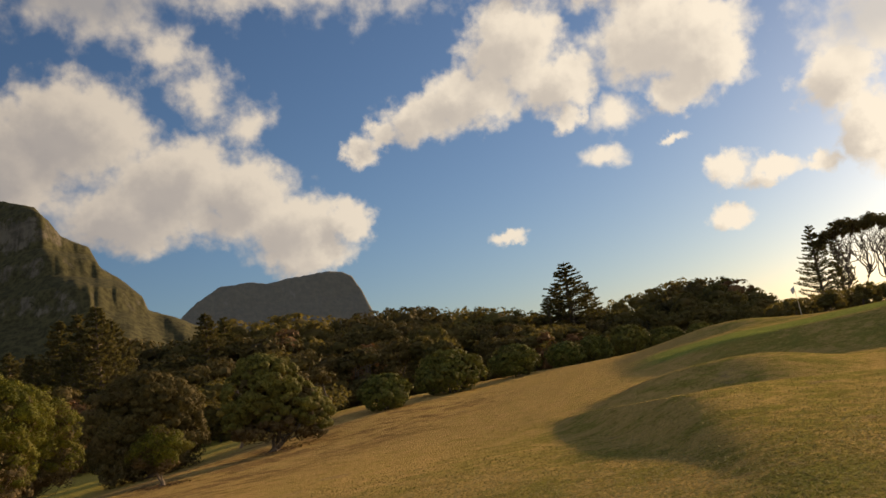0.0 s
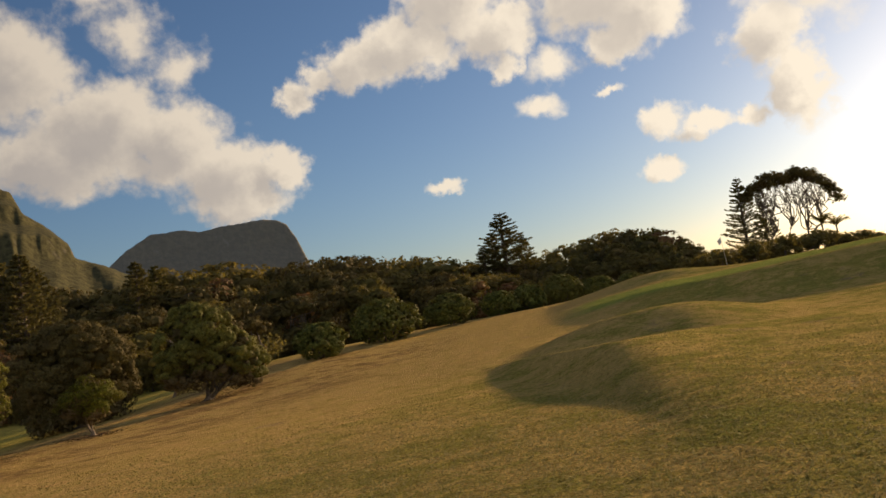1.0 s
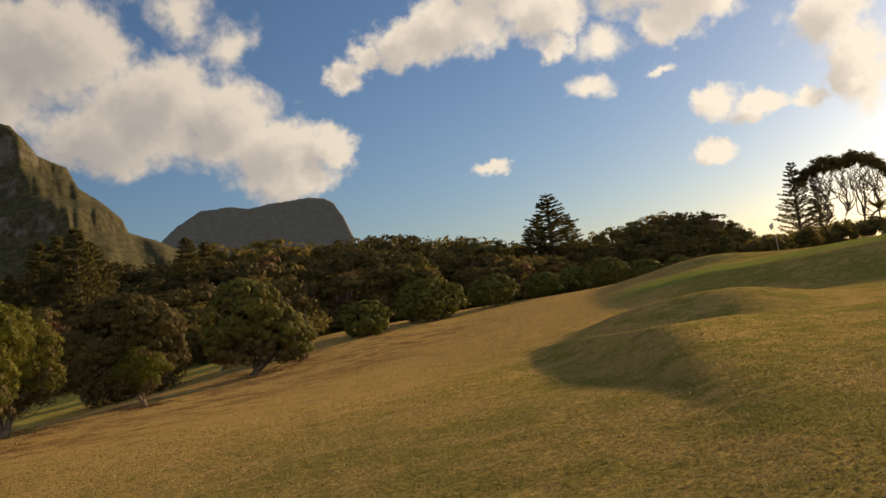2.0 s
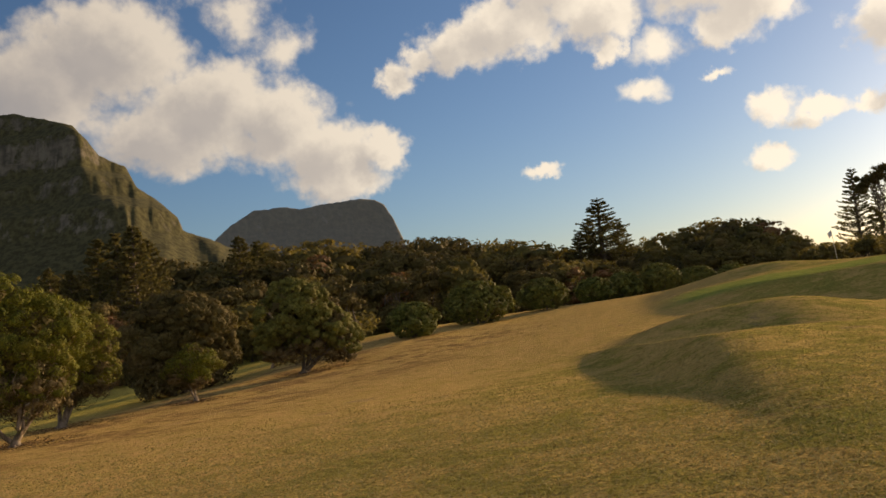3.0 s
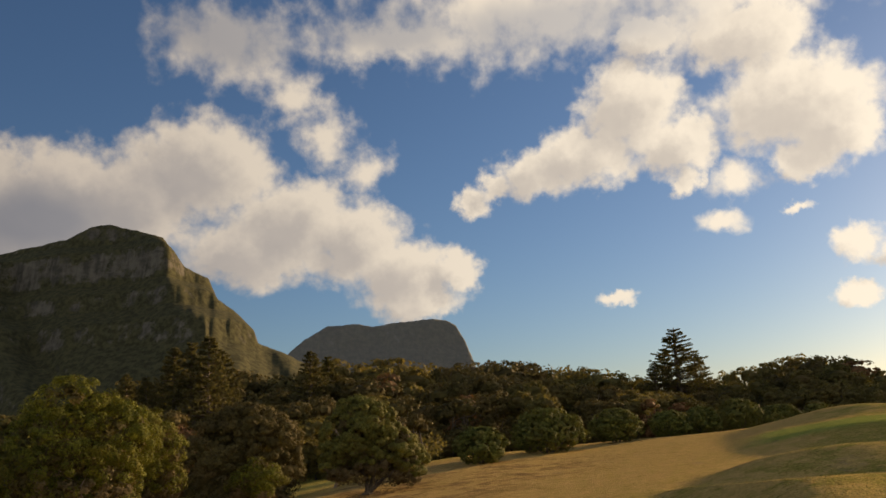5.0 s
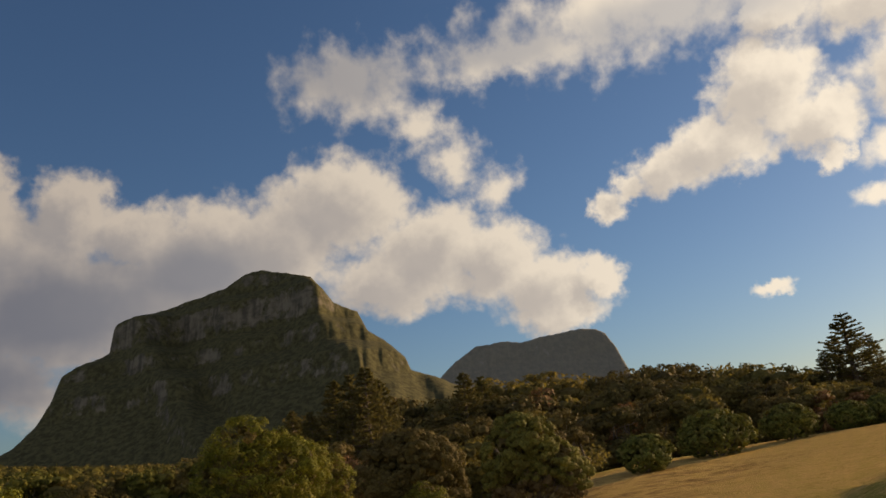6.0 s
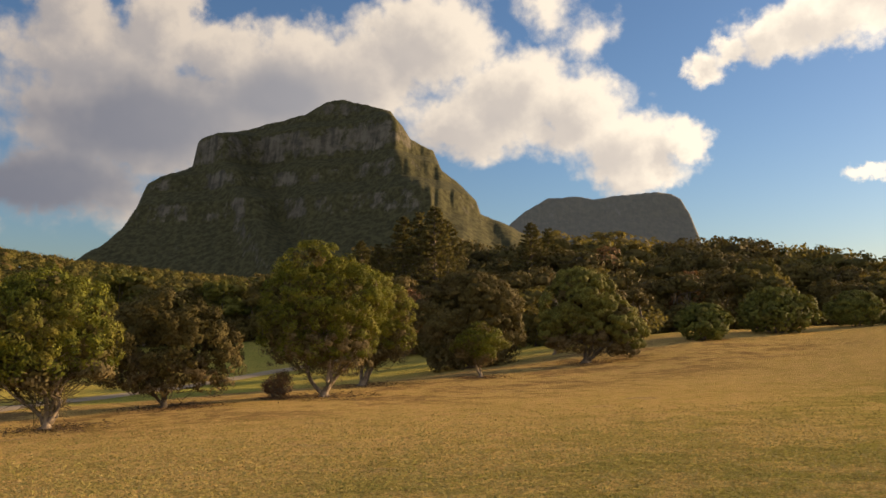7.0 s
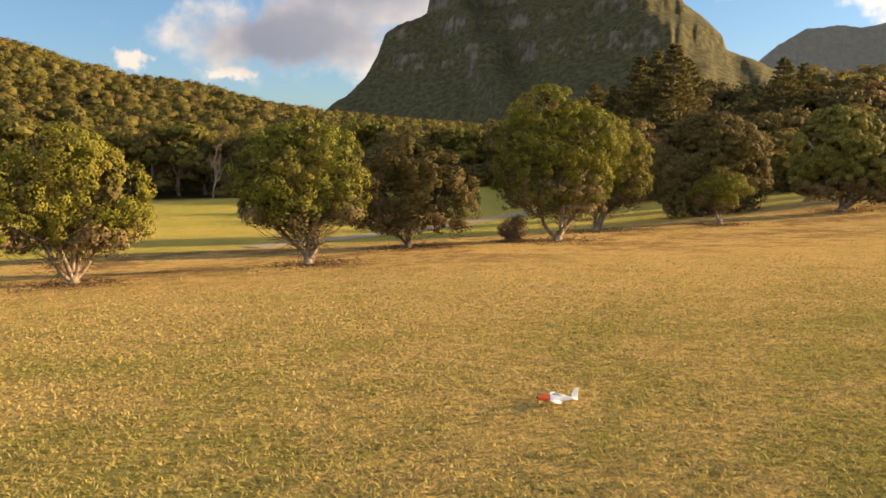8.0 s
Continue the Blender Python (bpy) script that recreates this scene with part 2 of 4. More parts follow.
def turf_paint(N, coord, geo):
    p = geo.outputs["Position"]
    fine = N.noise(p, 22.0, 5.0, 0.65)
    clump = N.noise(p, 9.0, 5.0, 0.68)
    patch = N.noise(p, 0.35, 5.0, 0.6, 0.6)
    wide = N.noise(p, 0.06, 4.0, 0.55)
    straw, olive, tan, green = rgb(0.545, 0.39, 0.135), rgb(0.315, 0.28, 0.07), rgb(0.595, 0.385, 0.16), rgb(0.245, 0.255, 0.066)
    tuft = N.noise(p, 1.7, 5.0, 0.65, 0.5)
    c = N.mix(N.span(N.math("ADD", N.math("MULTIPLY_ADD", clump, 0.5, 0.25), N.math("MULTIPLY_ADD", N.math("ADD", patch, tuft), 0.8, -0.8)), 0.38, 0.62), straw, olive)
    c = N.mix(N.math("MULTIPLY", N.span(patch, 0.55, 0.75), 0.55), c, green)
    # dry strip along the line of trees, greener rise on the other side
    s = N.math("ADD", N.vec("DOT_PRODUCT", p, (0.90, -0.43, 0)), N.math("MULTIPLY_ADD", wide, 14.0, -7.0))
    c = N.mix(N.math("MULTIPLY", N.span(s, -4.0, -14.0), 0.88), c, N.mix(N.span(N.math("MULTIPLY_ADD", clump, 0.6, N.math("MULTIPLY", tuft, 0.5)), 0.40, 0.68), tan, N.mix(0.62, olive, straw)))
    c = N.mix(N.math("MULTIPLY", N.span(s, -2.0, 9.0), 0.28), c, N.mix(clump, green, olive))
    xy = N.add("ShaderNodeSeparateXYZ", i0=p).outputs
    reach = N.vec("LENGTH", N.vec("MULTIPLY", p, (1, 1, 0)))
    apron = N.math("MULTIPLY", N.math("MULTIPLY", N.span(reach, 46.2, 47.6), N.span(reach, 57.0, 53.0)), N.span(N.math("DIVIDE", xy[0], xy[1]), 0.19, 0.25))
    c = N.mix(N.math("MULTIPLY", N.math("MULTIPLY", apron, N.span(xy[1], 0.0, 1.0)), 0.85), c, N.mix(clump, rgb(0.25, 0.32, 0.07), rgb(0.31, 0.36, 0.085)))
    # earth under the woods, near-black with the canopy's shade painted in
    shaded_floor = N.mix(clump, rgb(0.020, 0.020, 0.010), rgb(0.050, 0.040, 0.020))
    far = N.span(s, -33.0, -43.0)
    c = N.mix(N.math("MULTIPLY", far, 0.75), c, N.mix(N.span(wide, 0.4, 0.6), rgb(0.33, 0.34, 0.065), rgb(0.46, 0.40, 0.09)))
    c = N.mix(N.span(s, -84.0, -92.0), c, shaded_floor)
    # worn brown patches among the trees, darker tufts everywhere
    along = N.vec("DOT_PRODUCT", p, (0.43, 0.90, 0))
    worn = N.math("MULTIPLY", N.math("MULTIPLY", N.span(s, -15.0, -22.0), N.span(s, -40.0, -33.0)), N.span(along, 58.0, 46.0, 0.0, 0.85))
    c = N.mix(N.math("MULTIPLY", worn, N.span(N.math("MULTIPLY_ADD", tuft, 0.5, N.math("MULTIPLY", patch, 0.6)), 0.50, 0.66)), c, rgb(0.25, 0.155, 0.075))
    mott = N.noise(p, 0.95, 6.0, 0.7, 0.4)
    bare = N.math("MULTIPLY", N.span(N.noise(N.vec("ADD", p, (7, 3, 0)), 0.42, 6.0, 0.7), 0.60, 0.70), N.span(clump, 0.35, 0.6, 0.25, 0.8))
    c = N.mix(bare, c, rgb(0.30, 0.215, 0.15))
    c = N.mix(N.math("MULTIPLY", N.span(mott, 0.50, 0.66), 0.6), c, N.mix(1.0, c, rgb(0.70, 0.74, 0.66), "MULTIPLY"))
    # hollows between tufts darkened, their shade put into the colour
    c = N.mix(N.span(N.math("ADD", N.math("MULTIPLY", fine, 0.55), N.math("MULTIPLY", N.noise(p, 13.0, 3.0, 0.6), 0.45)), 0.36, 0.58), N.mix(1.0, c, rgb(0.42, 0.41, 0.39), "MULTIPLY"), N.mix(1.0, c, rgb(0.97, 0.95, 0.92), "MULTIPLY"))
    h = N.math("ADD", N.math("ADD", fine, N.math("MULTIPLY", clump, 1.3)), N.math("MULTIPLY", mott, 0.8))
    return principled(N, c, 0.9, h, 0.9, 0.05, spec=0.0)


def blade_paint(N, coord, geo):
    r = geo.outputs["Random Per Island"]
    p = geo.outputs["Position"]
    patch = N.noise(p, 0.35, 5.0, 0.6, 0.6)
    k = N.math("ADD", N.math("MULTIPLY_ADD", r, 0.6, 0.2), N.math("MULTIPLY_ADD", N.math("ADD", patch, N.noise(p, 7.0, 4.0, 0.65)), 1.1, -1.1))
    c = N.mix(N.span(k, 0.1, 0.45), rgb(0.375, 0.295, 0.122), rgb(0.305, 0.252, 0.084))
    c = N.mix(N.span(k, 0.58, 0.95), c, rgb(0.205, 0.208, 0.048))
    c = N.mix(N.span(k, 1.1, 1.2), c, rgb(0.20, 0.14, 0.07))
    d = principled(N, c, 0.8, spec=0.05)
    tr = N.add("ShaderNodeBsdfTranslucent", Color=c)
    return N.add("ShaderNodeMixShader", i0=0.2, i1=d, i2=tr.outputs[0]).outputs[0]


def crag_paint(rock, rock2, scrub, scrub2, size):
    def paint(N, coord, geo):
        p = geo.outputs["Position"]
        up = N.add("ShaderNodeSeparateXYZ", i0=geo.outputs["Normal"]).outputs[2]
        strata = N.noise(N.vec("MULTIPLY", p, (0.7, 0.7, 1.5)), 0.03 * size, 8.0, 0.7, 0.4)
        a = N.noise(p, 0.022 * size, 8.0, 0.72)
        b = N.noise(p, 0.07 * size, 5.0, 0.7)
        streak = N.noise(N.vec("MULTIPLY", p, (1.0, 1.0, 0.12)), 0.055 * size, 6.0, 0.65)
        stone = N.mix(N.span(N.math("ADD", N.math("MULTIPLY", strata, 0.5), N.math("MULTIPLY", streak, 0.5)), 0.40, 0.60), rgb(*rock), rgb(*rock2))
        bush = N.mix(N.span(b, 0.35, 0.65), rgb(*scrub), rgb(*scrub2))
        cover = N.span(N.math("ADD", N.math("MULTIPLY", up, 1.5), N.math("MULTIPLY_ADD", a, 3.0, -1.5)), 0.22, 0.62)
        c = N.mix(cover, stone, bush)
        return principled(N, c, 0.95, N.math("ADD", N.math("ADD", N.math("MULTIPLY", a, 1.5), b), N.math("MULTIPLY", streak, 0.5)), 0.38, 5.0, spec=0.05)
    return paint


def plain_paint(colour, rough=0.5, grain=0.12, scale=30.0, metal=0.0):
    def paint(N, coord, geo):
        n = N.noise(coord.outputs["Object"], scale, 4.0)
        c = N.mix(N.math("MULTIPLY", n, grain * 2), rgb(*colour), rgb(*(v * 0.6 for v in colour)))
        return principled(N, c, rough, n, 0.1, 0.002, Metallic=metal)
    return paint


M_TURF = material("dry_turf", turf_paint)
M_BLADE = material("grass_blades", blade_paint)
M_LEAF = material("olive_leaves", leaf_paint((0.050, 0.063, 0.011), (0.158, 0.163, 0.021), (0.165, 0.122, 0.036)))
# for dark trees, and for the shade painted inside the near crowns
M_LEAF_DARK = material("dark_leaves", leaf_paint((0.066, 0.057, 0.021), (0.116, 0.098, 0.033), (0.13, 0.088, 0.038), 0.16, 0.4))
# lightened and warmed in colour for the backlit haze over the woods
M_LEAF_WOOD = material("wood_leaves", leaf_paint((0.092, 0.082, 0.029), (0.155, 0.136, 0.044), (0.165, 0.115, 0.048), 0.36, 0.25))
M_LEAF_RUST = material("rust_leaves", leaf_paint((0.085, 0.055, 0.025), (0.20, 0.115, 0.05), (0.22, 0.13, 0.07), 0.15))
M_LEAF_HILL = material("hill_leaves", leaf_paint((0.080, 0.090, 0.021), (0.150, 0.142, 0.032), (0.21, 0.125, 0.055), 0.2, 0.12))
M_CANOPY = material("hill_canopy", canopy_paint((0.088, 0.085, 0.027), (0.145, 0.130, 0.037), (0.150, 0.100, 0.048), 0.26))
M_LEAF_BUSH = material("bush_leaves", leaf_paint((0.060, 0.074, 0.019), (0.165, 0.170, 0.038), (0.17, 0.13, 0.05), 0.15))
M_NEEDLE = material("conifer_needles", leaf_paint((0.055, 0.056, 0.024), (0.120, 0.112, 0.042), (0.13, 0.10, 0.048), 0.28))
M_TWIG = material("dry_twigs", leaf_paint((0.085, 0.068, 0.034), (0.175, 0.138, 0.066), (0.15, 0.115, 0.05), 0.15))
M_BARK = material("pale_papery_bark", bark_paint((0.085, 0.066, 0.048), (0.27, 0.21, 0.155)))
M_BARK_DARK = material("brown_bark", bark_paint((0.05, 0.04, 0.03), (0.16, 0.125, 0.09)))
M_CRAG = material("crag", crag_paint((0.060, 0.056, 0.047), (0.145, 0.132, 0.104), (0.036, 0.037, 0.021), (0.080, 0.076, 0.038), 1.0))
# far rock and scrub paled and evened in colour to stand for haze
M_CRAG_HAZED = material("hazed_crag", crag_paint((0.17, 0.165, 0.165), (0.22, 0.21, 0.20), (0.13, 0.13, 0.115), (0.165, 0.16, 0.135), 0.6))
M_PATH = material("sandy_path", plain_paint((0.34, 0.26, 0.16), 0.95, 0.25, 3.0))
M_LITTER = material("leaf_litter", leaf_paint((0.06, 0.04, 0.022), (0.17, 0.11, 0.06), (0.13, 0.08, 0.04), 0.05))


# ---- mesh helpers ----
rng = np.random.default_rng(7)


def mesh_from(name, verts, faces, mat, smooth=False):
    """A mesh from arrays of corners and of faces that all have as many corners."""
    me = bpy.data.meshes.new(name)
    verts, faces = np.asarray(verts, np.float32), np.asarray(faces, np.int32)
    n, k = faces.shape
    me.vertices.add(len(verts))
    me.vertices.foreach_set("co", verts.ravel())
    me.loops.add(n * k)
    me.loops.foreach_set("vertex_index", faces.ravel())
    me.polygons.add(n)
    me.polygons.foreach_set("loop_start", np.arange(0, n * k, k, dtype=np.int32))
    me.polygons.foreach_set("use_smooth", np.full(n, smooth))
    me.update(calc_edges=True)
    me.materials.append(mat)
    return me


def part(name, data, parent=None, label="", mat=None):
    """One mesh object, under its thing where a parent is given. data: a mesh, or a bmesh with mat."""
    if isinstance(data, bmesh.types.BMesh):
        me = bpy.data.meshes.new(name)
        data.to_mesh(me)
        data.free()
        me.materials.append(mat)
        data = me
    ob = new(name, data)
    if parent is not None:
        ob.parent = parent
    return tagged(ob, label)


def thing(name, m, label, category, group=""):
    e = new(name)
    e.empty_display_size = 0.3
    e.matrix_basis = m
    return tagged(e, label, category, group)


def smooth(a, b, x):
    t = np.clip((x - a) / (b - a), 0, 1)
    return t * t * (3 - 2 * t)


def waves(x, y, size, seed):
    """Soft uneven relief between about -1 and 1, from sines of a few directions."""
    r = np.random.default_rng(seed)
    total = 0
    for k in range(7):
        a, ph, f = r.uniform(0, 6.283), r.uniform(0, 6.283), (1.0, 1.4, 1.9, 2.6, 3.4, 4.5, 6.0)[k]
        total = total + np.sin((x * math.cos(a) + y * math.sin(a)) * 6.283 * f / size + ph) / f
    return total / 2.2


# ---- ground ----
def hill_crest(azd):
    """Elevation in degrees of the wooded hill's ground along its crest."""
    return np.interp(azd, [-175, -130, -95, -75, -67, -60, -55, -49, -45, -36, -28, -15, 180], [0, 5, 9, 8.6, 7.3, 5.3, 4.6, 3.2, 2.7, 1.8, 0.9, 0, 0])


def dome(x, y, azd, d, across, deep, high):
    cx, cy = d * math.sin(radians(azd)), d * math.cos(radians(azd))
    c, s = math.cos(radians(azd)), math.sin(radians(azd))
    u, v = (x - cx) * c - (y - cy) * s, (x - cx) * s + (y - cy) * c
    return high * np.exp(-(u / across) ** 2 - (v / deep) ** 2)


def soft_ramp(q, k=0.12):
    """A ramp from 0 to 1 with eased foot and shoulder."""
    low = 0.5 * (q + np.sqrt(q * q + k * k))
    return 0.5 * (low + 1 - np.sqrt((low - 1) ** 2 + k * k))


def mound(x, y, base, crest_az, crest_d, crest_el, run, fall):
    """A grassy bank: along its crest line (azimuths, distances and elevations from the standpoint) it rises by an even slope
    over its run and falls again behind. base: the ground's height without it."""
    d, azd = np.hypot(x, y), np.degrees(np.arctan2(x, y))
    eased = lambda values: sum(np.interp(azd + k, crest_az, values) for k in (-1.2, -0.6, 0, 0.6, 1.2)) / 5
    far = eased(crest_d)
    a = np.radians(azd)
    high = np.clip(EYE + far * np.tan(np.radians(eased(crest_el))) - base(far * np.sin(a), far * np.cos(a)), 0, None)
    ends = smooth(crest_az[0] - 1.5, crest_az[0] + 1.0, azd) * smooth(crest_az[-1] + 2, crest_az[-1] - 9, azd)
    q = (d - far) / eased(run)
    rise = soft_ramp(1 + q, 0.16) * (1 - smooth(0.0, 1.0, (d - far) / fall))
    return high * ends * rise


def lie(x, y):
    """The lie of the land without its mounds: a slope across, rising towards the woods."""
    s, t = 0.90 * x - 0.43 * y, 0.43 * x + 0.90 * y
    z = np.where(s < 0, 0.050 * 34 * np.tanh(s / 34.0) * (1.0 + 0.15 * np.clip(-s / 25, 0, 1)), 0.046 * 30 * np.tanh(s / 30.0))
    d, azd = np.hypot(x, y), np.degrees(np.arctan2(x, y))
    z = z + 2.75 * smooth(20, 78, t) * smooth(-62, -30, s) * (1 - 0.25 * smooth(-10, 2, azd) - 0.26 * smooth(12, 23, azd))
    return z - 0.9 * smooth(-29, -40, s) * smooth(60, 20, t) + 0.8 * smooth(-48, -75, s)


def height(x, y):
    x, y = np.asarray(x, float), np.asarray(y, float)
    d, azd = np.hypot(x, y), np.degrees(np.arctan2(x, y))
    z = lie(x, y)
    z = z + mound(x, y, lie, [6.5, 8, 10, 12, 14, 16, 18.5, 22, 26, 31, 48], [28, 26.5, 24, 22, 20.3, 19.9, 21.2, 23, 24, 24, 24],
                  [-4.05, -3.9, -3.68, -3.5, -3.33, -3.2, -3.12, -3.3, -3.55, -3.7, -3.8], [4.2, 4.4, 4.6, 4.9, 5.6, 7.5, 11, 15, 17, 17, 17], 3.2)
    z = z + mound(x, y, lie, [6.8, 9, 11.5, 15, 18.5, 21, 23, 26, 34], [30, 30.8, 31.5, 31.5, 31.5, 31.5, 31.5, 31.5, 31.5],
                  [-4.05, -3.5, -2.52, -1.75, -1.42, -1.62, -2.1, -2.7, -2.6], [4.8, 4.8, 5.0, 5.2, 5.6, 6.0, 6.0, 6.0, 6.0], 6.0)
    z = z + mound(x, y, lie, [10.5, 12.3, 15.2, 18.6, 21.9, 24, 28, 31, 50], [50, 49, 48, 47, 46.5, 46, 46, 46, 46],
                  [-1.6, -1.12, -0.70, -0.27, -0.14, 0.05, 0.35, 0.6, 0.9], [4.5, 4.5, 4.8, 5.2, 5.8, 6, 6, 6, 6], 70.0)
    z = z + dome(x, y, 18.3, 63, 4.6, 3.6, 0.72)
    z = z - 0.035 * np.clip(d - 66, 0, 60) * smooth(10, 18, azd) * smooth(80, 55, azd)
    z = z + 0.05 * waves(x, y, 23.0, 3) * smooth(5, 20, d)
    far = smooth(100, 400, d) * (380 * np.tan(np.radians(hill_crest(azd)))) * smooth(1500, 500, d)
    return z * smooth(900, 150, d) + far + 0.0


def make_ground():
    azs = np.unique(np.concatenate([np.linspace(-180, -80, 50), np.linspace(-80, 0, 240), np.linspace(0, 40, 240), np.linspace(40, 180, 80)]))[:-1]
    rings = np.concatenate([[0.6], np.geomspace(1.2, 9, 36), np.linspace(9.2, 52, 170), np.geomspace(52.5, 100, 50), np.geomspace(103, 4900, 50)])
    a, r = np.meshgrid(np.radians(azs), rings)
    x, y = r * np.sin(a), r * np.cos(a)
    n = len(azs)
    verts = np.stack([x, y, height(x, y)], -1).reshape(-1, 3)
    i, j = np.meshgrid(np.arange(len(rings) - 1), np.arange(n), indexing="ij")
    k = (j + 1) % n
    quads = np.stack([i * n + j, (i + 1) * n + j, (i + 1) * n + k, i * n + k], -1).reshape(-1, 4)[:, ::-1]
    verts = np.vstack([verts, [[0, 0, float(height(0, 0))]]])
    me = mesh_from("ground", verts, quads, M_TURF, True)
    bm = bmesh.new()
    bm.from_mesh(me)
    bmesh.ops.contextual_create(bm, geom=[e for e in bm.edges if e.is_boundary and e.verts[0].co.length < 2])
    bm.to_mesh(me)
    bm.free()
    return tagged(part("ground", me), "mown sloping golf course turf, dry straw and olive", "ground", kind="structure")


make_ground()


def spot(azd, d):
    """The place on the ground at an azimuth and distance from the standpoint."""
    x, y = d * math.sin(radians(azd)), d * math.cos(radians(azd))
    return Vector((x, y, float(height(x, y))))


# ---- mountains ----
def make_mountain(name, label, dist, foot, back, bend, relief, crest, rise, mat, rough, seed, aslant=0.0):
    """A massif: crest outline by azimuth, a forested apron and stepped cliffs towards the viewer, a plain slope behind.
    bend: azimuths and metres by which the whole front recedes there; relief: azimuths and how deep the gullies are;
    rise: how high the front stands, in metres, at shares of the way from its foot to its back edge;
    aslant: degrees by which the spurs run to the side on their way down."""
    azs = np.linspace(crest[0][0], crest[-1][0], 400)
    crest_el = np.interp(azs, [c[0] for c in crest], [c[1] for c in crest])
    crest_el = crest_el + 0.05 * waves(azs * 60, azs * 0, 110, seed) * smooth(1, 4, crest_el)
    v = np.concatenate([np.linspace(0, 1, 150), np.linspace(1.05, 2, 10)])
    A, V = np.meshgrid(azs, v)
    front = V <= 1
    arc = np.radians(A) * dist
    depth = dist - foot
    base = np.stack([arc / 300, V * depth / 1300, V * 0.3], -1).reshape(-1, 3)
    fold = np.array([noise.fractal(Vector(q) + Vector((seed, 0, 0)), 0.9, 2.1, 6) for q in base.tolist()]).reshape(A.shape)
    flute = np.array([noise.fractal(Vector((q[0] * 5.5, q[1] * 1.2, seed)), 0.75, 2.0, 5) for q in base.tolist()]).reshape(A.shape)
    gully = (waves(arc + 160 * V, V * 160, 900, seed + 1) * 0.5 + fold * 0.65 + flute * 0.15) * np.interp(A, *relief)
    spur = np.clip(np.sin(np.clip(V, 0, 1) * math.pi), 0, 1) ** 0.5 * front
    turned = A - aslant * np.clip(1 - V, 0, 1) + 0.9 * aslant / 6 * fold * spur
    away = sum(np.interp(turned + q, *bend) for q in (-0.5, -0.25, 0, 0.25, 0.5)) / 5
    D = np.where(front, foot + depth * V, dist + (back - dist) * (V - 1)) + away * np.where(front, 1, 2 - V) + rough * gully * spur
    ledge = V + 0.020 * waves(arc, V * 0, 700, seed + 7) + 0.014 * fold
    Z = np.interp(ledge, *rise) + rough * 0.10 * fold * spur
    cap = D * np.tan(np.radians(np.broadcast_to(crest_el, A.shape)))
    k = rough * 0.12
    Z = np.where(front, 0.5 * (Z + cap - np.sqrt((Z - cap) ** 2 + k * k)), 0)
    Z[-1] = 0
    top = Z[149]
    Z = np.where(front, Z, top * (1 - smooth(1, 2, V)))
    verts = np.stack([D * np.sin(np.radians(A)), D * np.cos(np.radians(A)), Z + EYE], -1)
    verts[0, :, 2] = verts[-1, :, 2] = -6
    n = len(azs)
    i, j = np.meshgrid(np.arange(len(v) - 1), np.arange(n - 1), indexing="ij")
    quads = np.stack([i * n + j, i * n + j + 1, (i + 1) * n + j + 1, (i + 1) * n + j], -1).reshape(-1, 4)
    return tagged(part(name, mesh_from(name, verts.reshape(-1, 3), quads, mat, True)), label, "mountain", kind="structure")


PEAK = [(-52, 0.2), (-48, 2.6), (-46.3, 3.9), (-45.3, 4.5), (-44.1, 5.65), (-43.2, 7.1), (-42.6, 8.6), (-41.8, 9.15), (-40.6, 9.5), (-39.8, 9.85), (-39.45, 11.5), (-39.2, 11.8),
        (-38.6, 12.05), (-36.2, 12.48), (-33.9, 13.2), (-32.3, 13.65), (-30.8, 14.6), (-29.6, 14.7), (-28.0, 14.4), (-26.4, 14.0), (-25.6, 13.1), (-25.0, 12.1), (-24.2, 11.7),
        (-23.4, 11.35), (-22.8, 10.0), (-21.3, 8.8), (-20.4, 7.9), (-20.1, 6.95), (-19.3, 6.6), (-18.0, 6.1), (-14, 3.6), (-10, 0.2)]
TABLE = [(-22, 0.1), (-19.5, 4.4), (-18.2, 6.1), (-17.0, 7.1), (-15.4, 7.95), (-13.8, 8.05), (-12.4, 7.85), (-11.1, 7.95), (-9.6, 8.1), (-8.0, 8.15), (-7.1, 8.0), (-6.5, 7.6),
         (-5.95, 6.6), (-5.5, 5.4), (-4.8, 3.4), (-3.5, 0.1)]
make_mountain("mountain_1", "steep cliffed mountain of dark rock with scrub on ledges", 2300, 1350, 3300,
              ([-52, -40, -38.8, -36.6, -35, -30, -27.2, -25.6, -23, -22, -20.5, -19.5, -10], [620, 330, 240, 330, 240, 110, 0, 70, 210, 200, 330, 420, 640]), ([-32, -27, -24, -20], [1.0, 0.6, 0.75, 0.75]), PEAK,
              ([0, 0.12, 0.35, 0.52, 0.56, 0.68, 0.71, 0.80, 0.825, 0.92, 0.95, 1.0], [0, 40, 150, 240, 300, 345, 395, 430, 525, 560, 640, 720]), M_CRAG, 85, 11, 6.5)
make_mountain("mountain_2", "distant flat-topped mountain with sheer grey sides, haze in the colour", 4200, 3100, 4850,
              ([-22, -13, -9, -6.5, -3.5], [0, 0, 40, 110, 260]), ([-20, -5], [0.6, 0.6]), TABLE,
              ([0, 0.4, 0.6, 0.75, 0.85, 1.0], [0, 130, 290, 450, 610, 800]), M_CRAG_HAZED, 80, 31)


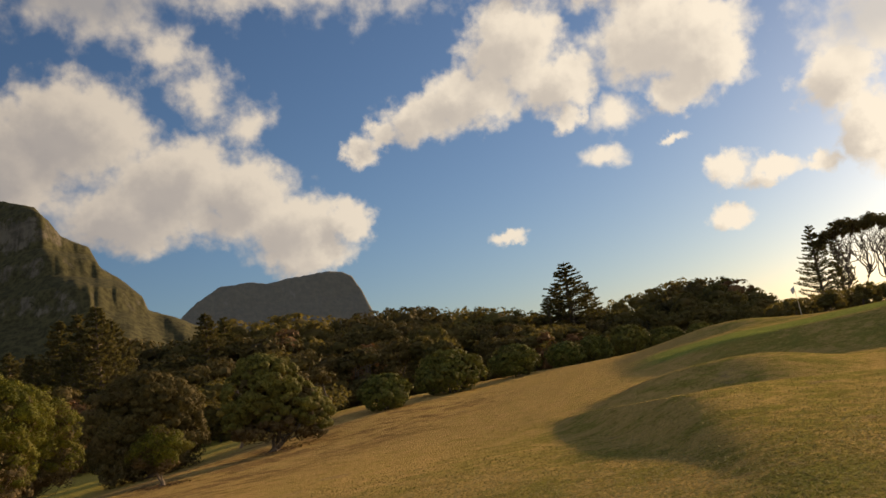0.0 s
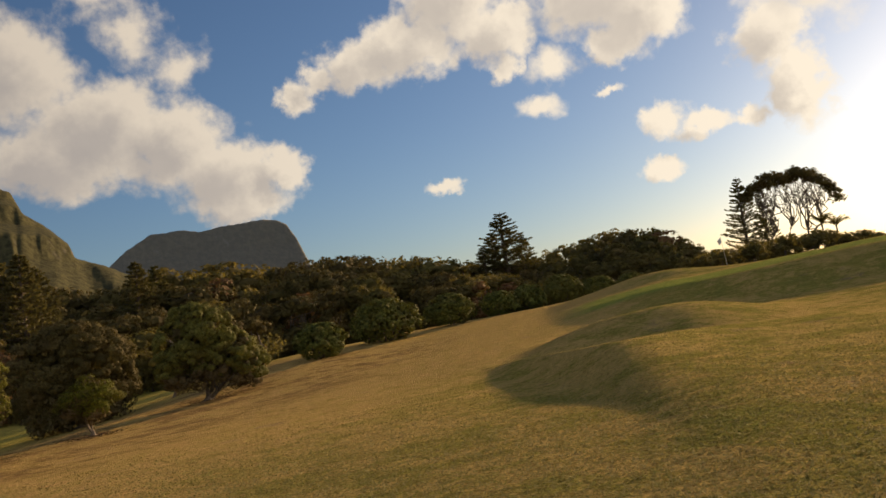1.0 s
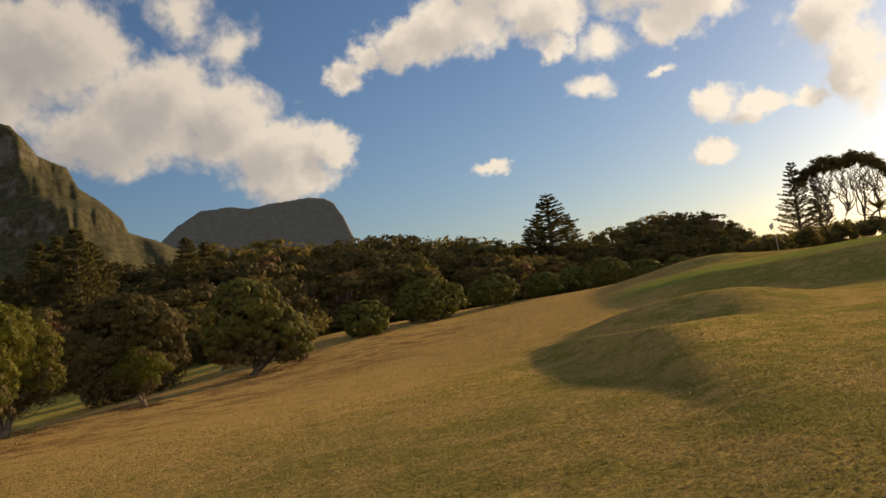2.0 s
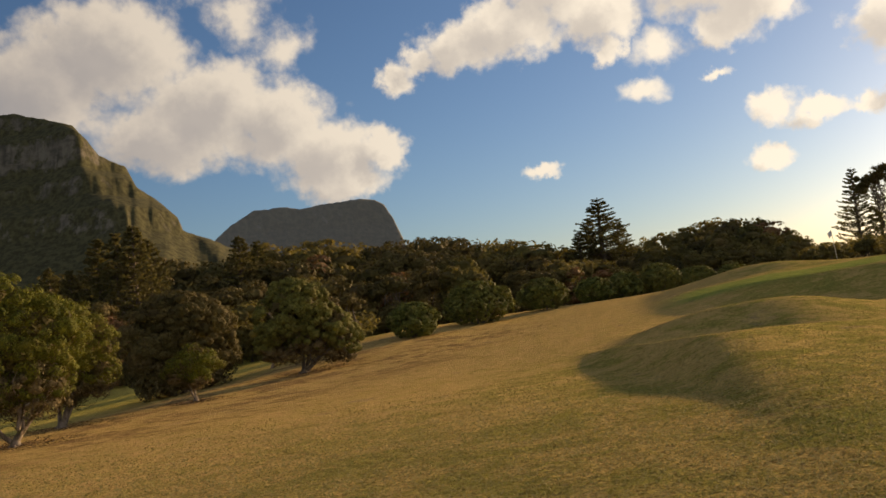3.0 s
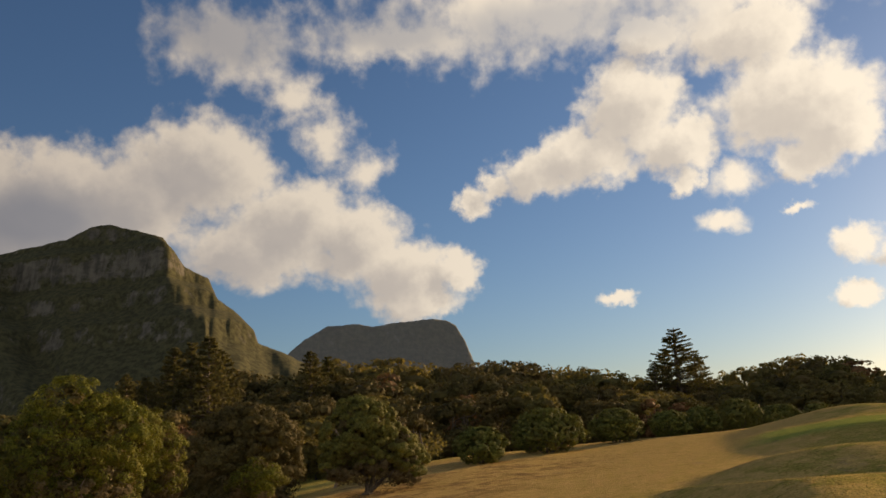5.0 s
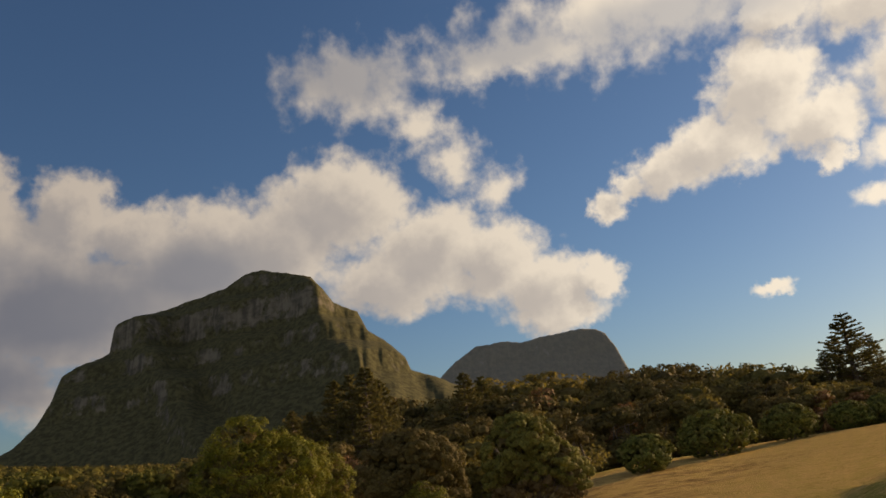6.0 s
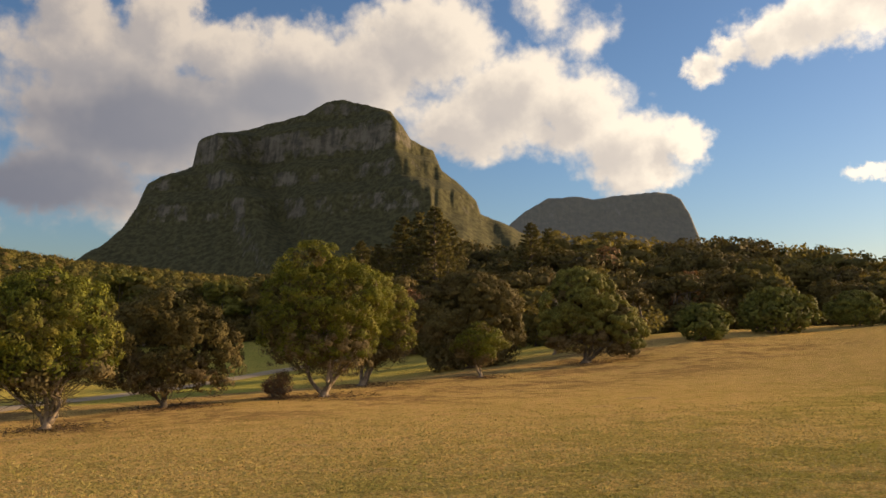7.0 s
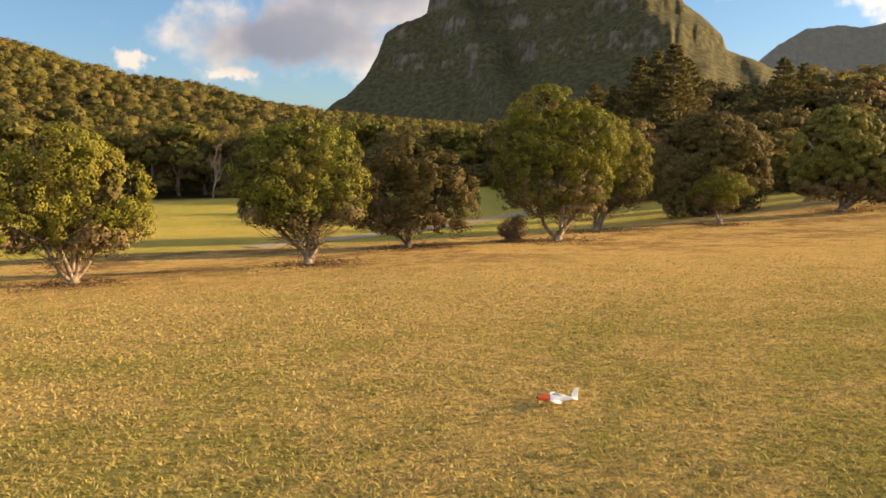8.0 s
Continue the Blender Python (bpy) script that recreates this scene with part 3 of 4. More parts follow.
# ---- sandy cart path behind the line of trees ----
def make_path():
    t = np.linspace(0, 1, 60)
    x, y = -33.2 - 2.4 * np.sin(t * 2.6) + 4.6 * t * t, 26 + 66 * t
    way = np.stack([np.gradient(x), np.gradient(y)], -1)
    way /= np.linalg.norm(way, axis=1)[:, None]
    rows = []
    for k in (-0.9, -0.3, 0.3, 0.9):
        px, py = x + way[:, 1] * k * (1 + 0.12 * np.sin(y)), y - way[:, 0] * k
        rows.append(np.stack([px, py, height(px, py) + 0.05 - 0.035 * abs(k)], -1))
    verts = np.stack(rows, 1).reshape(-1, 3)
    i, j = np.meshgrid(np.arange(59), np.arange(3), indexing="ij")
    quads = np.stack([i * 4 + j, i * 4 + j + 1, (i + 1) * 4 + j + 1, (i + 1) * 4 + j], -1).reshape(-1, 4)
    tagged(part("path", mesh_from("path", verts, quads, M_PATH, True)), "pale sandy cart path across the grass", "path", kind="structure")


make_path()


# ---- plants: shared pieces ----
def unit(n, r):
    v = r.normal(size=(n, 3))
    return v / np.linalg.norm(v, axis=1)[:, None]


def leaf_quads(where, length, width, r, lift=0.0, out=None):
    """Lozenge leaves at the places given, turned every way or, where out is given, mostly facing outwards. Returns corners and faces."""
    n = len(where)
    a = unit(n, r)
    if out is None:
        a[:, 2] += lift
        a /= np.linalg.norm(a, axis=1)[:, None]
        b = np.cross(a, unit(n, r))
    else:
        a = np.cross(out, a)
        a /= np.linalg.norm(a, axis=1)[:, None] + 1e-9
        b = np.cross(a, out)
    b /= np.linalg.norm(b, axis=1)[:, None] + 1e-9
    k = r.uniform(0.7, 1.3, (n, 1))
    a, b = a * length * 0.5 * k, b * width * 0.5 * k
    verts = np.stack([where - a, where + b, where + a, where - b], 1).reshape(-1, 3)
    return verts, np.arange(4 * n).reshape(-1, 4)


def tube(points, radii, sides=6):
    """A tapered limb along points. Returns corners and faces."""
    pts, rad = np.asarray(points, float), np.asarray(radii, float)
    way = np.gradient(pts, axis=0)
    way /= np.linalg.norm(way, axis=1)[:, None] + 1e-9
    ref = np.where(np.abs(way[:, 2:3]) < 0.9, [[0, 0, 1.0]], [[1.0, 0, 0]])
    u = np.cross(way, ref)
    u /= np.linalg.norm(u, axis=1)[:, None]
    w = np.cross(way, u)
    ang = np.linspace(0, 2 * math.pi, sides, endpoint=False)
    ring = u[:, None] * np.cos(ang)[None, :, None] + w[:, None] * np.sin(ang)[None, :, None]
    verts = (pts[:, None] + ring * rad[:, None, None]).reshape(-1, 3)
    i, j = np.meshgrid(np.arange(len(pts) - 1), np.arange(sides), indexing="ij")
    k = (j + 1) % sides
    quads = np.stack([i * sides + j, i * sides + k, (i + 1) * sides + k, (i + 1) * sides + j], -1).reshape(-1, 4)
    return verts, quads


def joined(pieces):
    verts, faces, n = [], [], 0
    for v, f in pieces:
        verts.append(v)
        faces.append(f + n)
        n += len(v)
    return np.concatenate(verts), np.concatenate(faces)


def bough(a, b, r0, r1, r, sway=0.12, n=7, sag=0.0):
    """A crooked limb from a to b."""
    a, b = np.asarray(a, float), np.asarray(b, float)
    t = np.linspace(0, 1, n)[:, None]
    far = np.linalg.norm(b - a)
    bend = r.normal(size=(2, 3)) * sway * far
    pts = a + (b - a) * t + bend[0] * np.sin(t * math.pi) + bend[1] * np.sin(t * 2 * math.pi) * 0.6
    pts[:, 2] += sag * far * np.sin(t[:, 0] * math.pi)
    return pts, np.linspace(r0, r1, n)


def in_lobes(lobes, n, r, inner=0.55, low=-0.75):
    """Places near the skin of a crown made of lobes (centre, radii), each with its own share."""
    size = np.array([l[3] * l[4] * l[5] for l in lobes]) ** (2 / 3)
    pick = r.choice(len(lobes), n, p=size / size.sum())
    L = np.array(lobes, float)[pick]
    d = unit(n, r)
    d[:, 2] = np.where(d[:, 2] < low, -d[:, 2], d[:, 2])
    k = r.uniform(inner ** 2, 1, (n, 1)) ** 0.5
    return L[:, :3] + d * k * L[:, 3:6], d


def lump_mesh(lobes, scale, r, rows=6, cols=9):
    """Uneven closed bodies, one in each lobe (centre, radii). Returns corners and faces."""
    L = np.array(lobes, float)
    e, w = np.meshgrid(np.linspace(-1.5, 1.5, rows), np.linspace(0, 2 * math.pi, cols, endpoint=False), indexing="ij")
    way = np.stack([np.cos(e) * np.cos(w), np.cos(e) * np.sin(w), np.sin(e)], -1).reshape(1, -1, 3)
    size = scale * r.uniform(0.86, 1.06, (len(L), rows * cols, 1))
    verts = L[:, None, :3] + way * L[:, None, 3:6] * size
    i, j = np.meshgrid(np.arange(rows - 1), np.arange(cols), indexing="ij")
    k = (j + 1) % cols
    ring = np.stack([i * cols + j, i * cols + k, (i + 1) * cols + k, (i + 1) * cols + j], -1).reshape(1, -1, 4)
    return verts.reshape(-1, 3), (ring + np.arange(len(L))[:, None, None] * rows * cols).reshape(-1, 4)


def crown_mesh(name, lobes, clumps, leaves, clump_r, leaf, mat, r, inner=0.55, low=-0.75, lift=0.25, tidy=0.7, wide=0.55, core=0.0, skin=0.2):
    """Clumps of leaves on the skin of the lobes; core: the size of the dense body inside each lobe."""
    c, d = in_lobes(lobes, clumps, r, inner, low)
    k = r.uniform(0.55, 1.35, (clumps, 1))
    off = unit(clumps * leaves, r)
    turn = np.sum(off * np.repeat(d, leaves, 0), 1) < -0.35
    off = np.where(turn[:, None], -off, off)
    out = np.repeat(d, leaves, 0) * tidy + off * (1.7 - tidy) + unit(clumps * leaves, r) * 0.3
    out /= np.linalg.norm(out, axis=1)[:, None] + 1e-9
    where = np.repeat(c, leaves, 0) + off * (r.uniform(skin, 1, (clumps * leaves, 1)) ** 0.6) * clump_r * np.repeat(k, leaves, 0) * np.array([[1, 1, 0.8]])
    v, f = leaf_quads(where, leaf, leaf * wide, r, lift, out)
    if core:
        v, f = joined([(v, f), lump_mesh(lobes, core, r)])
    return mesh_from(name, v, f, mat), c


# ---- scattered paper-barked trees on the near fairway edge ----
def make_tree(place, lobes, stems, seed, label, leaf_mat, clumps=420, leaves=54, leaf=0.078, clump_r=0.19, bark=None, girth=0.11, twig_low=True, group="trees along the fairway"):
    """A small spreading tree: crooked stems from one foot, limbs, bare twigs below, and a clumped crown.
    lobes: centre and radii of the crown's masses; stems: where each stem ends."""
    r = np.random.default_rng(seed)
    bark = bark or M_BARK
    tree = thing("tree", Matrix.Translation(place), label, "tree", group)
    me, c = crown_mesh("crown", lobes, int(clumps * 0.55), int(leaves * 1.6), clump_r * 1.42, leaf * 0.95, leaf_mat, r, 0.80, -0.75, 0.25, 0.3, 0.55, 0.0, 0.65)
    part("crown", me, tree)
    # inner leaves take a darker colour to paint the crown's inner shade
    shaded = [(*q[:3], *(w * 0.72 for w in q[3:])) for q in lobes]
    part("inner_foliage", crown_mesh("inner_foliage", shaded, clumps // 9, 34, clump_r * 1.7, leaf * 2.0, M_LEAF_DARK, r, 0.4)[0], tree, "inner foliage in darker leaves, standing for crown shade")
    foot = [(0, 0, -0.15), (0.02, 0.0, 0.05), (0.0, 0.02, 0.22)]
    v, f = tube(foot, [girth * 1.9, girth * 1.45, girth * 1.1], 9)
    flare = [(v, f)]
    for k in range(5):
        a = k * 1.257 + r.uniform(0, 0.6)
        flare.append(tube([(0, 0, 0.12), (math.cos(a) * girth * 1.6, math.sin(a) * girth * 1.6, 0.02), (math.cos(a) * girth * 3.2, math.sin(a) * girth * 3.2, -0.08)], [girth * 0.5, girth * 0.4, girth * 0.15], 6))
    part("trunk", mesh_from("trunk", *joined(flare), bark, True), tree)
    twigs = []
    for e in stems:
        e = np.array(e, float)
        start = np.array([e[0], e[1], 0]) * 0.06 + [0, 0, 0.12]
        pts, rad = bough(start, e, girth * r.uniform(0.6, 0.8), girth * 0.28, r, 0.09, 9, 0.06)
        wood = [tube(pts, rad, 8)]
        near = c[np.argsort(np.linalg.norm(c - e, axis=1))[:16]]
        for q in near:
            i = r.integers(3, 9)
            wood.append(tube(*bough(pts[i], q, rad[i] * 0.55, 0.010, r, 0.10, 6), 5))
        part("limb", mesh_from("limb", *joined(wood), bark, True), tree)
        if twig_low:
            for k in range(64):
                i = r.integers(2, 9)
                q = pts[i] + unit(1, r)[0] * r.uniform(0.25, 0.85) * np.array([1, 1, 0.8])
                twigs.append(tube(*bough(pts[i], q, 0.011, 0.004, r, 0.15, 4), 3))
    if twig_low:
        low = [(l[0] * 0.9, l[1] * 0.9, max(0.55, l[2] - l[5] * 0.85), l[3] * 0.9, l[4] * 0.9, l[5] * 0.6) for l in lobes if l[2] < max(q[2] for q in lobes) * 0.75]
        me, c2 = crown_mesh("dry_foliage", low, clumps // 4, 36, clump_r * 1.3, leaf * 1.25, M_TWIG, r, 0.3, -0.9)
        part("dry_foliage", me, tree, "dry brown lower foliage")
        for q in c2[::3]:
            far = np.array([q[0] * 0.35, q[1] * 0.35, max(0.25, q[2] * 0.55)])
            twigs.append(tube(*bough(far, q, 0.012, 0.004, r, 0.12, 5), 3))
    if twigs:
        part("twig_tangle", mesh_from("twig_tangle", *joined(twigs), M_TWIG, True), tree, "bare dry grey-brown twigs")
    return tree


def lean(azd):
    """Unit vectors across and along the line of sight at an azimuth, to shape crowns as they are seen."""
    a = radians(azd)
    return Vector((math.cos(a), -math.sin(a), 0)), Vector((math.sin(a), math.cos(a), 0))


def seen_lobes(azd, lobes):
    """Crown lobes given as (across, along, up, half width, half height), turned to face the standpoint."""
    u, v = lean(azd)
    out = []
    for a, b, z, w, h in lobes:
        p = u * a + v * b
        out.append((p.x, p.y, z, w, w, h))
    return out


def seen_points(azd, pts):
    u, v = lean(azd)
    return [tuple(u * a + v * b + Vector((0, 0, z))) for a, b, z in pts]


def near_tree(azd, d, lobes, stems, seed, label, mat=None, **kw):
    return make_tree(spot(azd, d), seen_lobes(azd, lobes), seen_points(azd, stems), seed, label, mat or M_LEAF, **kw)


near_tree(-63.2, 20.9, [(-0.75, 0, 2.15, 1.15, 0.95), (0.55, 0.2, 2.1, 1.2, 1.0), (-0.1, 0.1, 2.85, 1.0, 0.8), (1.15, 0.3, 1.5, 0.8, 0.55), (-1.35, -0.1, 1.45, 0.75, 0.5), (0.1, 0, 1.35, 0.9, 0.4)],
          [(-0.9, 0, 1.5), (-0.3, 0.3, 1.9), (0.4, -0.2, 1.9), (0.9, 0.3, 1.5), (-0.5, -0.3, 1.7)], 101, "small olive-green tree with several pale crooked stems", clumps=620, girth=0.085)
near_tree(-48.2, 22.6, [(-0.6, 0, 2.55, 1.3, 1.05), (0.45, 0.1, 2.65, 1.15, 1.05), (-0.1, 0, 3.2, 0.9, 0.7), (-1.15, 0.1, 1.85, 0.8, 0.55), (0.95, 0, 2.0, 0.75, 0.65), (-0.4, -0.2, 1.6, 0.8, 0.4)],
          [(-0.8, 0, 1.6), (-0.2, 0.3, 2.0), (0.4, -0.2, 2.2), (0.8, 0.2, 1.9), (0.2, 0, 1.8), (-0.4, -0.3, 1.5)], 102, "yellow-green rounded tree with bare pale lower twigs", clumps=620, girth=0.085)
near_tree(-41.3, 28.0, [(-0.8, 0, 2.1, 1.3, 1.2), (0.9, 0.1, 2.1, 1.4, 1.1), (0.1, 0, 2.9, 1.2, 0.85), (1.6, 0, 1.35, 0.8, 0.65), (-1.35, 0.2, 1.3, 0.8, 0.6), (0.1, 0, 1.2, 1.1, 0.6)],
          [(-0.7, 0, 1.6), (0, 0.3, 1.8), (0.7, -0.2, 1.6)], 103, "dark green dense low-crowned tree with brown stems", M_LEAF_DARK, clumps=760, bark=M_BARK_DARK, girth=0.08)
near_tree(-30.9, 30.0, [(-0.8, 0, 3.2, 1.6, 1.5), (0.5, 0.1, 3.3, 1.5, 1.6), (-0.4, 0, 4.5, 1.4, 1.05), (-1.5, 0, 2.4, 1.0, 0.9), (0.9, 0, 2.0, 1.0, 1.0), (-0.5, 0, 1.75, 1.2, 0.6), (1.2, 0.2, 3.4, 1.2, 1.2)],
          [(-1.0, 0, 1.9), (-0.3, 0.3, 2.4), (0.3, -0.3, 2.4), (0.8, 0.2, 1.9)], 104, "large bright olive tree with two pale leaning stems", clumps=980, girth=0.12)
near_tree(-28.3, 36.0, [(0.2, 0, 3.2, 1.5, 1.4), (1.2, 0, 3.1, 1.1, 1.1), (0.3, 0, 4.0, 1.2, 0.9), (1.3, 0, 2.0, 0.9, 0.75), (0.2, 0, 1.9, 1.0, 0.7)],
          [(0.2, 0, 2.2), (0.9, 0.3, 2.3), (2.0, -0.2, 2.2)], 105, "olive tree with a pale dead limb leaning out", clumps=720, girth=0.12)
near_tree(-20.2, 38.0, [(-0.2, 0, 1.6, 0.85, 0.55), (0.45, 0, 1.6, 0.75, 0.55), (0.1, 0, 2.0, 0.6, 0.4), (-0.8, 0, 1.35, 0.5, 0.3), (0.2, 0, 1.15, 0.6, 0.3)],
          [(-0.3, 0, 1.3), (0.4, 0.1, 1.4)], 106, "little thin-crowned tree with a single grey trunk", clumps=230, girth=0.07)
near_tree(-13.0, 45.0, [(-0.9, 0, 2.8, 1.6, 1.6), (0.2, 0.1, 3.5, 1.6, 1.4), (-0.5, 0, 4.2, 1.2, 0.8), (1.3, 0, 2.4, 1.5, 1.1), (2.2, 0.2, 1.6, 1.1, 0.85), (-1.6, 0, 2.0, 0.9, 0.9), (0.4, 0, 1.7, 1.2, 0.5)],
          [(-0.9, 0, 1.7), (0.2, 0.3, 1.9), (1.2, -0.2, 1.4)], 107, "broad dark olive tree on a short forked trunk", M_LEAF_BUSH, clumps=1100, leaf=0.13, girth=0.17, bark=M_BARK_DARK)
near_tree(-20.8, 52.0, [(-1.6, 0, 3.0, 2.2, 2.3), (0.9, 0.2, 3.4, 2.2, 2.1), (-0.2, 0, 4.7, 2.0, 1.2), (2.0, 0, 1.9, 1.2, 1.3), (-1.8, 0, 1.5, 1.6, 1.2), (0.4, 0, 1.3, 1.6, 1.1)],
          [(-1.2, 0, 2.4), (0.2, 0.5, 2.8), (1.2, -0.3, 2.4)], 108, "big dark shaded tree with a brownish crown", M_LEAF_DARK, clumps=1300, leaf=0.15, clump_r=0.28, girth=0.2, bark=M_BARK_DARK)


# ---- cushion bushes ----
def make_bush(azd, d, w, h, seed):
    r = np.random.default_rng(seed)
    base = thing("bush", Matrix.Translation(spot(azd, d)), "dense rounded green cushion bush on dry turf", "bush", "bushes on the far fairway")
    lobes = [(0, 0, h * 0.40, w * 0.40, w * 0.40, h * 0.48)] * 3
    for k in range(44):
        a, e = r.uniform(0, 6.283), r.uniform(-0.25, 1.4)
        rad = r.uniform(0.10, 0.16)
        lobes.append((math.cos(a) * math.cos(e) * w * 0.39, math.sin(a) * math.cos(e) * w * 0.39, max(h * 0.10, h * 0.36 + math.sin(e) * h * 0.50), w * rad, w * rad, h * rad * 1.1))
    me, c = crown_mesh("foliage", lobes, int(1100 + 60 * w * h), 10, 0.12, 0.19, M_LEAF_BUSH, r, 0.86, -0.8, 0.4, 1.1, 0.6)
    part("foliage", me, base)
    stems = [tube(*bough((math.cos(a) * 0.2, math.sin(a) * 0.2, -0.1), (math.cos(a) * w * 0.28, math.sin(a) * w * 0.28, h * 0.6), 0.05, 0.02, r), 6) for a in np.arange(7) * 0.9]
    part("stem", mesh_from("stem", *joined(stems), M_BARK_DARK, True), base)


for n, (azd, d, w, h) in enumerate([(-5.3, 58, 4.0, 2.45), (-0.8, 66, 6.2, 3.5), (3.8, 74, 4.9, 2.9), (7.2, 80, 4.2, 2.3), (9.3, 84, 3.8, 2.6), (11.6, 88, 4.8, 3.1), (14.0, 92, 5.0, 2.6), (16.5, 96, 5.5, 3.0)]):
    make_bush(azd, d, w, h, 200 + n)


# ---- woods ----
def wood_tree_model(seed, mat, label, flatness=1.0, bare=0.2, leaf=0.42):
    """A full woodland tree 8 m high, its foot at the origin."""
    r = np.random.default_rng(seed)
    tree = thing("woodland_tree", Matrix.Translation((0, 0, 0)), label, "tree", "woodland")
    lobes = []
    for k in range(13):
        a, q = r.uniform(0, 6.283), r.uniform(0.3, 1) ** 0.6
        z = 8 * (bare + (0.84 - bare) * r.uniform(0, 1))
        wide = 2.3 * math.sqrt(max(0.1, 1 - ((z / 8 - 0.5) / 0.62) ** 2))
        size = r.uniform(1.2, 1.9)
        lobes.append((math.cos(a) * wide * q, math.sin(a) * wide * q, z, size, size, size * 0.72 * flatness))
    lobes.append((0, 0, 6.7, 1.6, 1.6, 1.1))
    me, c = crown_mesh("crown", lobes, 230, 14, 0.52, leaf * 0.80, mat, r, 0.80, -0.6, 0.25, 0.5, 0.70, 0.66, 0.5)
    part("crown", me, tree)
    wood = [tube(*bough((0, 0, -0.4), (0.2, 0.1, 5.5), 0.24, 0.08, r, 0.05, 8), 7)]
    for k in range(9):
        q = c[r.integers(len(c))]
        wood.append(tube(*bough((0.05, 0.03, r.uniform(1.6, 4.5)), q, 0.10, 0.03, r, 0.12, 6), 5))
    part("trunk", mesh_from("trunk", *joined(wood), M_BARK_DARK, True), tree)
    return tree


def conifer_model(seed, high, wide, levels, name, label, mat, gap=0.0, droop=0.1, dense=26, spread=0.13, ring=9, fine=1.0):
    """A tiered conifer with whorls of level branches, its foot at the origin."""
    r = np.random.default_rng(seed)
    tree = thing(name, Matrix.Translation((0, 0, 0)), label, "tree", "conifers")
    leaves, wood = [], [tube([(0, 0, -0.5), (0.05, 0, high * 0.4), (0, 0.04, high * 0.75), (0, 0, high)], [high * 0.018, high * 0.013, high * 0.008, 0.02], 8)]
    for k in range(levels):
        t = k / levels
        z = high * (gap + (1 - gap) * t)
        reach = wide * (1 - t) ** 0.75 * r.uniform(0.8, 1.1) + 0.15
        for j in range(ring):
            if r.uniform() < 0.16:
                continue
            z = high * (gap + (1 - gap) * (t + r.uniform(-0.35, 0.35) / levels))
            a = j * 6.283 / ring + k * 1.1 + r.uniform(-0.2, 0.2)
            L = reach * r.uniform(0.75, 1.1)
            s = np.linspace(0, 1, 6)
            pts = np.stack([np.cos(a) * L * s, np.sin(a) * L * s, z + L * (0.18 * s ** 2 - droop * s)], -1)
            wood.append(tube(pts, np.linspace(0.05, 0.012, 6), 4))
            q = np.sqrt(r.uniform(0.02, 1, dense))
            side = r.normal(size=dense) * spread * L * (1.15 - q) ** 0.5
            leaves.append(np.stack([np.cos(a) * L * q - np.sin(a) * side, np.sin(a) * L * q + np.cos(a) * side, z + L * (0.18 * q ** 2 - droop * q) + r.normal(size=dense) * 0.05 * L * 0.5], -1))
    part("trunk", mesh_from("trunk", *joined(wood), M_BARK_DARK, True), tree)
    v, f = leaf_quads(np.concatenate(leaves), high * 0.026 * fine, high * 0.011 * fine, r, 0.1)
    part("foliage", mesh_from("foliage", v, f, mat), tree)
    return tree


WOODS = [wood_tree_model(301, M_LEAF_WOOD, "tall dark green woodland tree with a lumpy crown", 1.0, 0.05),
         wood_tree_model(302, M_LEAF_WOOD, "tall dark green woodland tree with a lumpy crown", 0.75, 0.1),
         wood_tree_model(303, M_LEAF_DARK, "very dark dense woodland tree", 0.9, 0.03),
         wood_tree_model(304, M_LEAF_DARK, "very dark dense woodland tree", 0.8, 0.06),
         wood_tree_model(305, M_LEAF_RUST, "rusty brown-leaved woodland tree", 0.9, 0.06),
         wood_tree_model(306, M_LEAF_HILL, "sunlit olive woodland tree at the foot of the hill", 0.7, 0.42)]
used = [False] * len(WOODS)


def put_model(models, flags, i, place, turn, sx, sz):
    if flags[i]:
        k = models[i].scale
        return copy_thing(models[i], Matrix.LocRotScale(place, Euler((0, 0, turn)), (sx / k.x, sx / k.y, sz / k.z)))
    flags[i] = True
    models[i].matrix_basis = Matrix.LocRotScale(place, Euler((0, 0, turn)), (sx, sx, sz))
    return models[i]


CANOPY_AZ = [-40, -36, -31, -28.5, -25.5, -23.3, -21.8, -18.8, -16.6, -14.3, -12.5, -11, -9.1, -7.3, -5, -1.7, 1.9, 4.8, 8, 10, 12, 14.8, 17, 19.2, 22]
CANOPY_EL = [2.0, 2.4, 3.6, 4.6, 5.2, 5.4, 5.2, 5.0, 5.6, 5.7, 5.5, 5.7, 4.7, 5.0, 5.6, 4.8, 4.4, 3.6, 3.0, 2.9, 3.6, 4.1, 4.2, 3.4, 1.6]
placed = 0
r = np.random.default_rng(77)
